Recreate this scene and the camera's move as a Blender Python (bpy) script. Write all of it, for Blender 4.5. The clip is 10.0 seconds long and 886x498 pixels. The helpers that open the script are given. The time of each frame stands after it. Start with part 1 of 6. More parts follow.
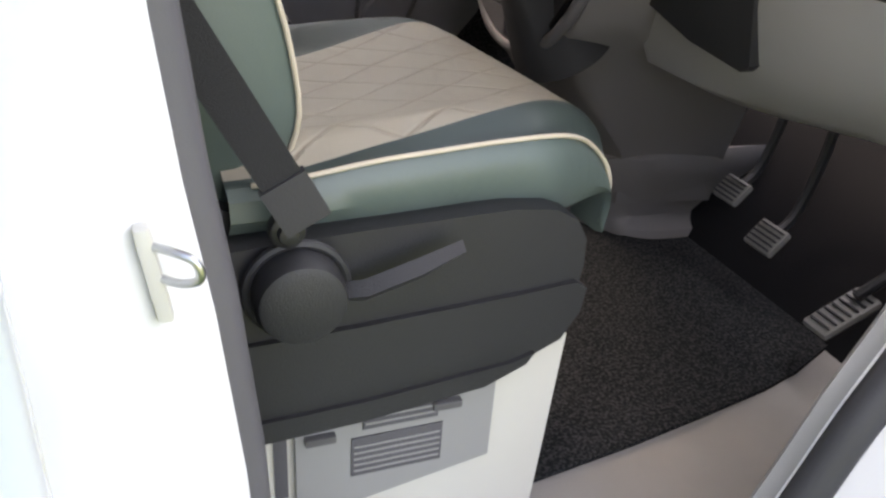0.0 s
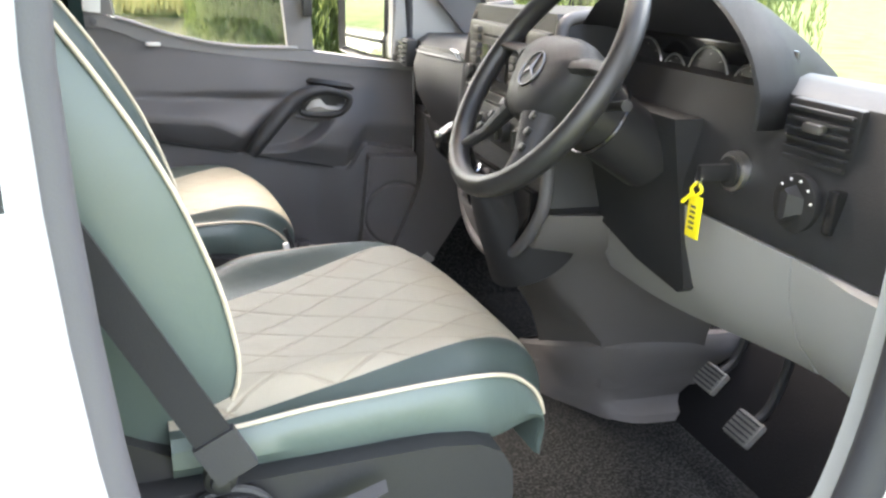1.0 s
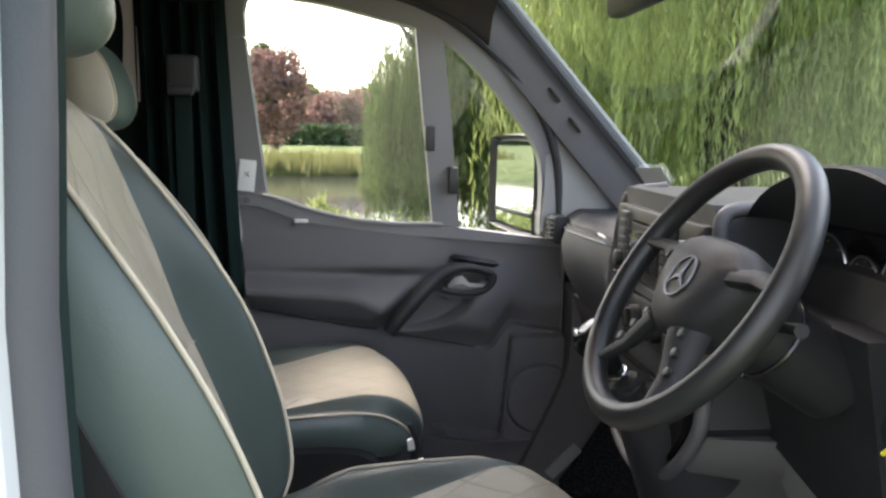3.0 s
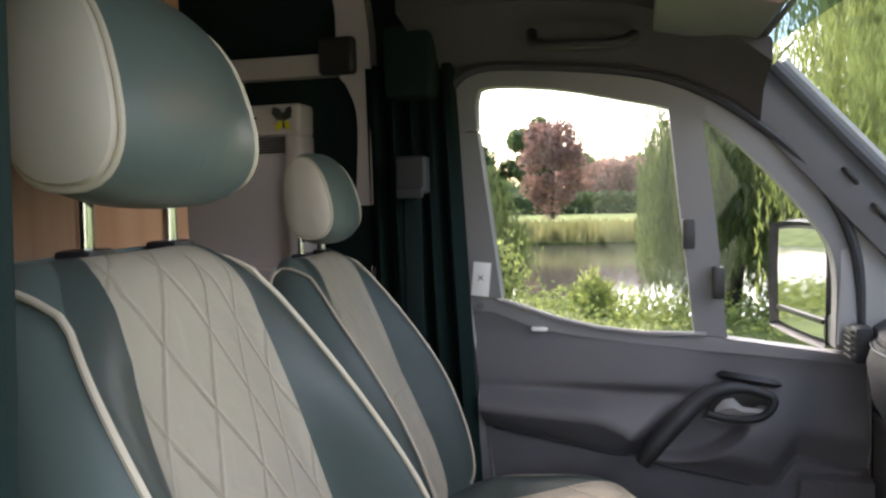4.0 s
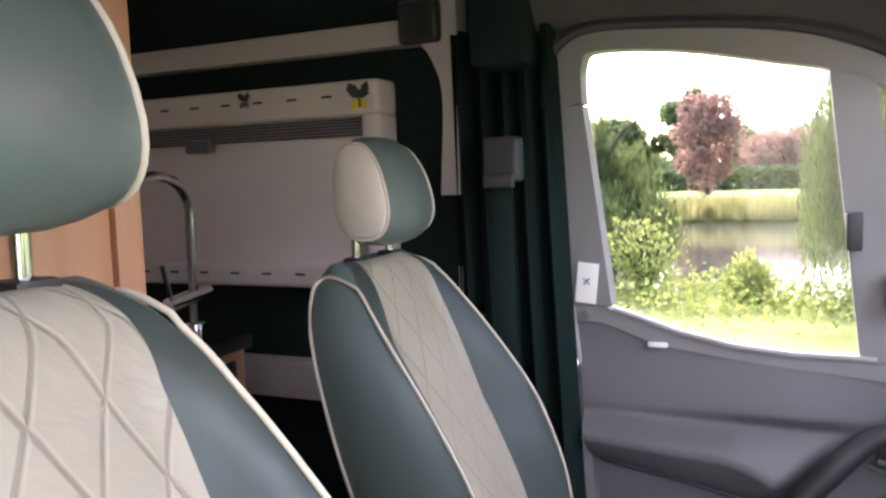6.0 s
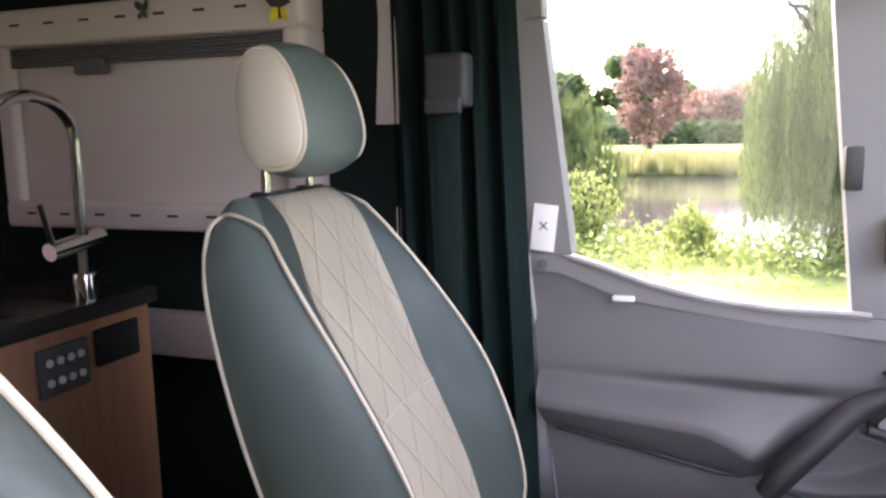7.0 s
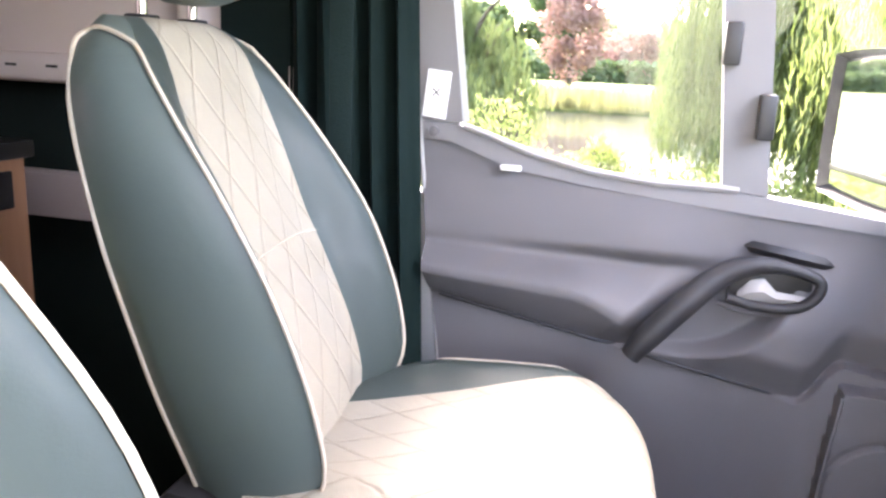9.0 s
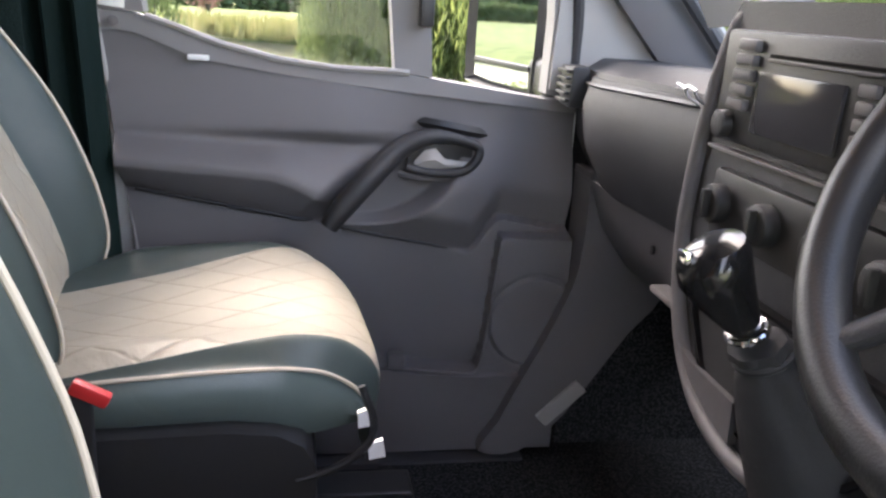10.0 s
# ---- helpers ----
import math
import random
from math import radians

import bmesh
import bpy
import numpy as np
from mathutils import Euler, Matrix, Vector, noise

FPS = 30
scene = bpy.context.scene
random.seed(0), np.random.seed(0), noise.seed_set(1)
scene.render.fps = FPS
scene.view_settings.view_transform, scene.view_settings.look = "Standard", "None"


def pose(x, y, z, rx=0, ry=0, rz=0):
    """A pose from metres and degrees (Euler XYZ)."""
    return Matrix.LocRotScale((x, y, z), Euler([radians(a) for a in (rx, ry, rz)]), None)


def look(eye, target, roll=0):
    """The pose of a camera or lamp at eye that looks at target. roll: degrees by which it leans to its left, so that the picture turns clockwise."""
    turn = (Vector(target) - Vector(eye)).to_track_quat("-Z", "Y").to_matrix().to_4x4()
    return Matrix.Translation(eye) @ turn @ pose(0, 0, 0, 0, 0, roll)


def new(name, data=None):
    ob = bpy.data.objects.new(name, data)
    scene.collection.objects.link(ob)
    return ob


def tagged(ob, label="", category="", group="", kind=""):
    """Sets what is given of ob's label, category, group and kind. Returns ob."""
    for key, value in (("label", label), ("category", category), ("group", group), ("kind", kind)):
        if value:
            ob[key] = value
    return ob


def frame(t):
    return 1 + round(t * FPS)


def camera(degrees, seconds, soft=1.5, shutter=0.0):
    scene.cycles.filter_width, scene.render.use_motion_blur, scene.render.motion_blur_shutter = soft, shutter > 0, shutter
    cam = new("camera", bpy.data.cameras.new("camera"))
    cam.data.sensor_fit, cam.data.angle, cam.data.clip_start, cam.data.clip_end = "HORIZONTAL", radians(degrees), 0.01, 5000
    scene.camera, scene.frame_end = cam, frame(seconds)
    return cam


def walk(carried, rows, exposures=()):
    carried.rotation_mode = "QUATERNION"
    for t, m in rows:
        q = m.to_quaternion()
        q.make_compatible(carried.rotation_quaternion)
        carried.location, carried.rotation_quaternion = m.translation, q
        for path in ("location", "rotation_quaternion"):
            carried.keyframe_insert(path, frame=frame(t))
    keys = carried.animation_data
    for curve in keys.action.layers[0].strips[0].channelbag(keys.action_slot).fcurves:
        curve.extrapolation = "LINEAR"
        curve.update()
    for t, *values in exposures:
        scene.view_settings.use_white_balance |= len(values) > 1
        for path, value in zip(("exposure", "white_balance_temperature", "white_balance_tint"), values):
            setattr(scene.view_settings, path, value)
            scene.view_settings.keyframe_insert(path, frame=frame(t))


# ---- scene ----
cam = camera(57.9, 10.0, soft=2.5)
PATH = [
    (0, (0.139, -0.377, 1.013), (0.801, 1.25, 0.056), 4.1),
    (0.3, (0.223, -0.426, 1.085), (0.871, 1.257, 0.22), 3.1),
    (1, (0.241, -0.455, 1.162), (0.823, 1.345, 0.511), 2.0),
    (1.8, (0.306, -0.477, 1.175), (0.759, 1.407, 0.682), 1.3),
    (2.2, (0.33, -0.463, 1.19), (0.768, 1.443, 0.771), 2.1),
    (3.3, (0.326, -0.228, 1.219), (0.352, 1.757, 0.973), -0.4),
    (3.5, (0.339, -0.175, 1.233), (0.231, 1.811, 1.024), -1.3),
    (4.2, (0.426, -0.012, 1.293), (-0.179, 1.892, 1.194), -1.2),
    (4.5, (0.463, 0.044, 1.318), (-0.265, 1.905, 1.248), -1.1),
    (5.2, (0.481, 0.099, 1.319), (-0.439, 1.873, 1.243), -1.7),
    (6.5, (0.369, 0.365, 1.27), (-0.375, 2.205, 1.028), -1.8),
    (6.9, (0.346, 0.441, 1.255), (-0.359, 2.291, 0.972), -1.4),
    (7.5, (0.352, 0.484, 1.221), (-0.329, 2.331, 0.869), 0.1),
    (9, (0.397, 0.444, 1.143), (-0.088, 2.328, 0.678), 2.6),
    (9.6, (0.364, 0.371, 1.11), (0.358, 2.298, 0.575), 3.3),
    (10, (0.341, 0.311, 1.08), (0.693, 2.191, 0.497), 3.8),
]
walk(cam, [(t, look(eye, target, roll)) for t, eye, target, roll in PATH],
     [(0.0, 2.5, 7650, 19), (0.5, 3.95, 7500, 10), (1.0, 3.45, 7150, 12), (1.5, 2.95, 7150, 14), (2.0, 2.8, 7150, 13), (3.5, 2.3, 6800, 13), (4.5, 2.6, 6850, 24), (5.2, 2.9, 6750, 26),
      (6.5, 3.45, 6850, 28), (7.5, 3.9, 6750, 27), (8.0, 4.4, 6750, 26), (8.4, 4.45, 6800, 26), (9.0, 4.45, 6850, 25), (9.5, 3.15, 6950, 20), (10.0, 3.2, 6800, 19)])

# ---- world, light ----
world = bpy.data.worlds.new("sky")
scene.world = world
world.use_nodes = True
wn = world.node_tree.nodes
sky = wn.new("ShaderNodeTexSky")
sky.sky_type, sky.sun_disc = "NISHITA", False
sky.sun_elevation, sky.sun_rotation = radians(48), radians(-20)
sky.air_density, sky.dust_density, sky.ozone_density = 1.0, 3.0, 1.0
wn["Background"].inputs["Strength"].default_value = 0.15
world.node_tree.links.new(sky.outputs[0], wn["Background"].inputs["Color"])

sun = new("sun", bpy.data.lights.new("sun", "SUN"))
sun.data.energy, sun.data.angle, sun.data.color = 1.0, radians(25), (1.0, 0.97, 0.93)
sun.matrix_world = look((-4.6, 12.6, 15.0), (0, 0, 0))
# sky light entering by the open driver's door
door_light = new("door_light", bpy.data.lights.new("door_light", "AREA"))
door_light.data.shape, door_light.data.size, door_light.data.size_y = "RECTANGLE", 0.62, 1.35
door_light.data.spread = radians(135)
door_light.data.energy, door_light.data.color = 0.55, (1.0, 0.98, 0.95)
door_light.matrix_world = look((0.49, -0.06, 1.05), (0.52, 0.8, 0.45))

# area lamp added above the bonnet, out of view, for sky through the windscreen
front_light = new("front_light", bpy.data.lights.new("front_light", "AREA"))
front_light.data.shape, front_light.data.size, front_light.data.size_y = "RECTANGLE", 1.5, 0.9
front_light.data.energy, front_light.data.color = 5.2, (0.98, 1.0, 1.0)
front_light.matrix_world = look((2.15, 0.75, 2.25), (0.0, 1.0, 0.85))

# fill lamp added out of view behind the partition to brighten the living space
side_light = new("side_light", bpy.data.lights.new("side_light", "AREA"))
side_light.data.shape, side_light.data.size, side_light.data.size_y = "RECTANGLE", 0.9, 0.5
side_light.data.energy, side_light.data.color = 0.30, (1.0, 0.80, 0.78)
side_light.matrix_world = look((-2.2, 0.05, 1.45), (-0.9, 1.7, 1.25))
# the lit courtesy lamp over the mirror
courtesy = new("courtesy", bpy.data.lights.new("courtesy", "POINT"))
courtesy.data.energy, courtesy.data.color, courtesy.data.shadow_soft_size = 0.08, (1.0, 0.62, 0.35), 0.02
courtesy.location = (0.55, 1.20, 1.575)


# ---- materials ----
def mat(name, col, rough=0.5, metal=0.0, grain=0.0, scale=400.0, stain=0.12, coat=0.0, spec=0.5):
    """Principled surface with broad stains and fine relief."""
    m = bpy.data.materials.new(name)
    m.use_nodes = True
    nt, n = m.node_tree, m.node_tree.nodes
    b = n["Principled BSDF"]
    b.inputs["Roughness"].default_value = rough
    b.inputs["Metallic"].default_value = metal
    b.inputs["Coat Weight"].default_value = coat
    b.inputs["Specular IOR Level"].default_value = spec
    tc = n.new("ShaderNodeTexCoord")
    big = n.new("ShaderNodeTexNoise")
    big.inputs["Scale"].default_value = 6.0
    big.inputs["Detail"].default_value = 5.0
    nt.links.new(tc.outputs["Object"], big.inputs["Vector"])
    mix = n.new("ShaderNodeMix")
    mix.data_type = "RGBA"
    mix.inputs[6].default_value = (*[c * (1 - stain) for c in col], 1)
    mix.inputs[7].default_value = (*[min(1, c * (1 + stain)) for c in col], 1)
    nt.links.new(big.outputs[0], mix.inputs[0])
    nt.links.new(mix.outputs[2], b.inputs["Base Color"])
    if grain:
        fine = n.new("ShaderNodeTexNoise")
        fine.inputs["Scale"].default_value = scale
        fine.inputs["Detail"].default_value = 3.0
        nt.links.new(tc.outputs["Object"], fine.inputs["Vector"])
        bump = n.new("ShaderNodeBump")
        bump.inputs["Strength"].default_value = grain
        bump.inputs["Distance"].default_value = 0.002
        nt.links.new(fine.outputs[0], bump.inputs["Height"])
        nt.links.new(bump.outputs[0], b.inputs["Normal"])
        rr = n.new("ShaderNodeMapRange")
        rr.inputs[3].default_value, rr.inputs[4].default_value = max(0, rough - 0.08), min(1, rough + 0.08)
        nt.links.new(big.outputs[0], rr.inputs[0])
        nt.links.new(rr.outputs[0], b.inputs["Roughness"])
    return m


# headrest-end cream, darker than the quilted leather: their shade is in the colour
M_CREAM_SHADED = mat("cream_leather", (0.54, 0.48, 0.40), 0.45, grain=0.08, scale=500)
M_TEAL = mat("green_leather", (0.092, 0.122, 0.112), 0.38, grain=0.08, scale=450)


def dented(m, scale, depth):
    """Adds slack, softly dented relief to a leather."""
    nt, n = m.node_tree, m.node_tree.nodes
    tc, tx, bp = n.new("ShaderNodeTexCoord"), n.new("ShaderNodeTexNoise"), n.new("ShaderNodeBump")
    tx.inputs["Scale"].default_value, tx.inputs["Detail"].default_value, tx.inputs["Distortion"].default_value = scale, 3.0, 1.0
    bp.inputs["Strength"].default_value, bp.inputs["Distance"].default_value = 0.5, depth
    nt.links.new(tc.outputs["Object"], tx.inputs["Vector"])
    nt.links.new(tx.outputs[0], bp.inputs["Height"])
    b = n["Principled BSDF"].inputs["Normal"]
    nt.links.new(b.links[0].from_socket, bp.inputs["Normal"])
    nt.links.new(bp.outputs[0], b)


dented(M_TEAL, 7.0, 0.005)
dented(M_CREAM_SHADED, 7.0, 0.006)
M_PIPE = mat("piping", (0.52, 0.46, 0.36), 0.5, grain=0.1)
M_GREY = mat("grey_plastic", (0.114, 0.110, 0.114), 0.55, grain=0.35, scale=700, stain=0.05)
M_FRAME = mat("window_frame_grey", (0.19, 0.185, 0.188), 0.5, grain=0.25, scale=700, stain=0.05)
M_GREY_L = mat("light_grey_plastic", (0.30, 0.295, 0.285), 0.5, grain=0.25, scale=700, stain=0.05)
M_DARK = mat("matte_black", (0.010, 0.010, 0.011), 0.95, grain=0.5, scale=300, spec=0.1)
M_LEVER = mat("dark_satin_metal", (0.13, 0.13, 0.14), 0.4, metal=1.0)
M_CHAR = mat("charcoal_plastic", (0.020, 0.0205, 0.0225), 0.5, grain=0.4, scale=600, stain=0.1)
M_BLACK = mat("black_plastic", (0.018, 0.018, 0.019), 0.4, grain=0.2, scale=600)
M_RUBBER = mat("black_rubber", (0.03, 0.03, 0.034), 0.6, grain=0.2)
M_SEAL = mat("door_seal", (0.10, 0.096, 0.105), 0.55, grain=0.15)
M_GLOSS = mat("gloss_black", (0.012, 0.012, 0.013), 0.15)
M_CARPET = mat("carpet", (0.035, 0.036, 0.038), 0.95, grain=1.0, scale=260, stain=0.35, spec=0.1)


def speckle(m, dark, pale, scale):
    nt, n = m.node_tree, m.node_tree.nodes
    tx, rp, tc = n.new("ShaderNodeTexNoise"), n.new("ShaderNodeValToRGB"), n.new("ShaderNodeTexCoord")
    tx.inputs["Scale"].default_value, tx.inputs["Detail"].default_value = scale, 4.0
    rp.color_ramp.elements[0].color, rp.color_ramp.elements[0].position = (*dark, 1), 0.42
    rp.color_ramp.elements[1].color, rp.color_ramp.elements[1].position = (*pale, 1), 0.72
    nt.links.new(tc.outputs["Object"], tx.inputs["Vector"])
    nt.links.new(tx.outputs[0], rp.inputs[0])
    nt.links.new(rp.outputs[0], n["Principled BSDF"].inputs["Base Color"])


speckle(M_CARPET, (0.013, 0.014, 0.015), (0.062, 0.063, 0.065), 190)
M_LINING = mat("dark_green_carpet_lining", (0.012, 0.022, 0.021), 0.95, grain=0.8, scale=300, stain=0.3, spec=0.1)
M_CURTAIN = mat("green_curtain", (0.010, 0.025, 0.023), 0.8, grain=0.5, scale=500, stain=0.2, spec=0.2)
M_WHITE = mat("white_paint", (0.80, 0.80, 0.80), 0.25, coat=0.6, stain=0.02)
M_METAL = mat("bare_primed_metal", (0.50, 0.43, 0.43), 0.45, stain=0.08)
M_BLIND = mat("blind_white", (0.70, 0.61, 0.59), 0.6, grain=0.1, stain=0.03)
M_HEAD = mat("headliner", (0.078, 0.073, 0.072), 0.9, grain=0.5, scale=500, spec=0.1)
M_CHROME = mat("chrome", (0.75, 0.75, 0.75), 0.12, metal=1.0, stain=0.03)
M_SATIN = mat("satin_metal", (0.55, 0.55, 0.55), 0.3, metal=1.0)
M_PAPER = mat("paper", (0.8, 0.8, 0.78), 0.8, stain=0.04)
M_INK = mat("ink", (0.05, 0.05, 0.05), 0.8)
M_YELLOW = mat("yellow_tag", (0.85, 0.72, 0.02), 0.4)
M_RED = mat("red_plastic", (0.55, 0.03, 0.03), 0.35)
M_BELT = mat("belt_webbing", (0.016, 0.016, 0.017), 0.75, grain=0.6, scale=900)
M_CREAMBOX = mat("cream_painted_steel", (0.62, 0.60, 0.54), 0.4, stain=0.05)
M_SILL = mat("sill_trim", (0.34, 0.32, 0.29), 0.55, grain=0.3, scale=500, stain=0.2)
M_PEDAL = mat("pedal_rubber", (0.24, 0.23, 0.215), 0.6, grain=0.3)
M_COLUMN = mat("warm_grey_plastic", (0.165, 0.155, 0.152), 0.5, grain=0.25, scale=700, stain=0.06)
M_COUNTER = mat("dark_worktop", (0.03, 0.028, 0.027), 0.3, grain=0.1)
M_SCREEN = mat("screen", (0.05, 0.05, 0.055), 0.12)


def wood_mat():
    m = mat("oak_veneer", (0.45, 0.24, 0.12), 0.4, stain=0.15)
    nt, n = m.node_tree, m.node_tree.nodes
    tc = n.new("ShaderNodeTexCoord")
    mp = n.new("ShaderNodeMapping")
    mp.inputs["Scale"].default_value = (22, 22, 1.0)
    tx = n.new("ShaderNodeTexNoise")
    tx.inputs["Scale"].default_value, tx.inputs["Detail"].default_value = 2.0, 6.0
    rp = n.new("ShaderNodeValToRGB")
    rp.color_ramp.elements[0].color, rp.color_ramp.elements[0].position = (0.40, 0.19, 0.10, 1), 0.25
    rp.color_ramp.elements[1].color, rp.color_ramp.elements[1].position = (0.50, 0.27, 0.155, 1), 0.75
    nt.links.new(tc.outputs["Object"], mp.inputs[0])
    nt.links.new(mp.outputs[0], tx.inputs["Vector"])
    nt.links.new(tx.outputs[0], rp.inputs[0])
    nt.links.new(rp.outputs[0], n["Principled BSDF"].inputs["Base Color"])
    return m


M_WOOD = wood_mat()


def glass_mat(name, tint, rough=0.0):
    m = bpy.data.materials.new(name)
    m.use_nodes = True
    nt, n = m.node_tree, m.node_tree.nodes
    n.remove(n["Principled BSDF"])
    tr, gl, mx, lw, pw, ma = (n.new("ShaderNode" + k) for k in ("BsdfTransparent", "BsdfGlossy", "MixShader", "LayerWeight", "Math", "Math"))
    tr.inputs[0].default_value = (*tint, 1)
    gl.inputs["Roughness"].default_value = rough
    pw.operation, ma.operation = "POWER", "MULTIPLY_ADD"
    pw.inputs[1].default_value = 5.0
    ma.inputs[1].default_value, ma.inputs[2].default_value = 0.9, 0.05
    nt.links.new(lw.outputs["Facing"], pw.inputs[0])
    nt.links.new(pw.outputs[0], ma.inputs[0])
    nt.links.new(ma.outputs[0], mx.inputs[0])
    nt.links.new(tr.outputs[0], mx.inputs[1])
    nt.links.new(gl.outputs[0], mx.inputs[2])
    nt.links.new(mx.outputs[0], n["Material Output"].inputs[0])
    return m


M_GLASS = glass_mat("window_glass", (0.93, 0.96, 0.94))
M_BAND = glass_mat("tint_band", (0.25, 0.35, 0.42))


def quilt_mat():
    """Cream leather with stitched diamonds, from metric UVs."""
    m = mat("quilted_cream_leather", (0.61, 0.56, 0.45), 0.45, stain=0.08)
    nt, n = m.node_tree, m.node_tree.nodes
    uv = n.new("ShaderNodeUVMap")
    uv.uv_map = "UVMap"
    sep = n.new("ShaderNodeSeparateXYZ")
    nt.links.new(uv.outputs[0], sep.inputs[0])

    def math_node(op, a, b=None):
        k = n.new("ShaderNodeMath")
        k.operation = op
        for i, v in enumerate((a, b)):
            if v is None:
                continue
            if isinstance(v, (int, float)):
                k.inputs[i].default_value = v
            else:
                nt.links.new(v, k.inputs[i])
        return k.outputs[0]

    def line(sign):
        s = math_node("MULTIPLY", sep.outputs[1], 0.62 * sign)
        s = math_node("ADD", sep.outputs[0], s)
        s = math_node("DIVIDE", s, 0.074)
        s = math_node("FRACT", s)
        s = math_node("SUBTRACT", s, 0.5)
        return math_node("ABSOLUTE", s)

    d = math_node("MINIMUM", line(1), line(-1))
    h = n.new("ShaderNodeMapRange")
    h.interpolation_type = "SMOOTHSTEP"
    h.inputs[2].default_value = 0.075
    nt.links.new(d, h.inputs[0])
    wr = n.new("ShaderNodeTexNoise")
    wr.inputs["Scale"].default_value, wr.inputs["Detail"].default_value = 22.0, 3.0
    tc = n.new("ShaderNodeTexCoord")
    nt.links.new(tc.outputs["Object"], wr.inputs["Vector"])
    cr = n.new("ShaderNodeTexNoise")
    cr.inputs["Scale"].default_value, cr.inputs["Detail"].default_value, cr.inputs["Distortion"].default_value = 7.0, 5.0, 1.5
    nt.links.new(tc.outputs["Object"], cr.inputs["Vector"])
    tot = math_node("ADD", h.outputs[0], math_node("MULTIPLY", wr.outputs[0], 0.6))
    tot = math_node("ADD", tot, math_node("MULTIPLY", cr.outputs[0], 2.2))
    bump = n.new("ShaderNodeBump")
    bump.inputs["Strength"].default_value, bump.inputs["Distance"].default_value = 0.55, 0.004
    nt.links.new(tot, bump.inputs["Height"])
    nt.links.new(bump.outputs[0], n["Principled BSDF"].inputs["Normal"])
    # stitching thread, a little browner than the leather
    st = n.new("ShaderNodeMix")
    st.data_type = "RGBA"
    st.inputs[6].default_value = (0.50, 0.43, 0.32, 1)
    src = n["Principled BSDF"].inputs["Base Color"].links[0].from_socket
    th = n.new("ShaderNodeMapRange")
    th.inputs[2].default_value = 0.03
    nt.links.new(d, th.inputs[0])
    nt.links.new(th.outputs[0], st.inputs[0])
    nt.links.new(src, st.inputs[7])
    nt.links.new(st.outputs[2], n["Principled BSDF"].inputs["Base Color"])
    return m


M_QUILT = quilt_mat()


# ---- building helpers ----
def part(name, bm, material, parent=None, label="", smooth=True):
    me = bpy.data.meshes.new(name)
    bmesh.ops.recalc_face_normals(bm, faces=bm.faces)
    bm.to_mesh(me)
    bm.free()
    me.materials.append(material)
    if smooth:
        me.shade_smooth()
        me.set_sharp_from_angle(angle=radians(38))
    ob = new(name, me)
    if parent:
        ob.parent = parent
        ob.matrix_parent_inverse = parent.matrix_world.inverted()
    if label:
        ob["label"] = label
    return ob


def thing(name, at, label, category, group="", kind=""):
    e = new(name)
    e.empty_display_size = 0.05
    e.matrix_world = Matrix.Translation(at)
    return tagged(e, label, category, group, kind)


def setting(ob, label, category):
    return tagged(ob, label, category, kind="structure")


def add_box(bm, lo, hi, bevel=0.004, m=None, seg=2):
    c = [(a + b) / 2 for a, b in zip(lo, hi)]
    s = [abs(b - a) for a, b in zip(lo, hi)]
    r = bmesh.ops.create_cube(bm, size=1)
    vs = r["verts"]
    for v in vs:
        v.co = Vector((v.co.x * s[0], v.co.y * s[1], v.co.z * s[2]))
    if bevel:
        es = list({e for v in vs for e in v.link_edges})
        out = bmesh.ops.bevel(bm, geom=es, offset=min(bevel, min(s) * 0.45), segments=seg, affect="EDGES", profile=0.6)
        vs = list({v for f in out["faces"] for v in f.verts} | {v for v in vs if v.is_valid})
    for v in vs:
        v.co = (m @ v.co if m else v.co) + Vector(c)
    return bm


def box(lo, hi, bevel=0.004, m=None, seg=2):
    return add_box(bmesh.new(), lo, hi, bevel, m, seg)


def add_loft(bm, rings, closed=True, caps=True):
    rows = [[bm.verts.new(p) for p in r] for r in rings]
    n = len(rows[0])
    for a, b in zip(rows, rows[1:]):
        for i in range(n if closed else n - 1):
            j = (i + 1) % n
            bm.faces.new((a[i], a[j], b[j], b[i]))
    if caps and closed:
        bm.faces.new(rows[0])
        bm.faces.new(rows[-1])
    return bm


def loft(rings, closed=True, caps=True):
    return add_loft(bmesh.new(), rings, closed, caps)


def smooth_path(pts, n=6):
    """Catmull-Rom through the points."""
    p = [Vector(q) for q in pts]
    p = [2 * p[0] - p[1]] + p + [2 * p[-1] - p[-2]]
    out = []
    for i in range(1, len(p) - 2):
        for k in range(n):
            t = k / n
            a, b, c, d = p[i - 1:i + 3]
            out.append(0.5 * (2 * b + (c - a) * t + (2 * a - 5 * b + 4 * c - d) * t * t + (3 * b - a - 3 * c + d) * t ** 3))
    return out + [p[-2]]


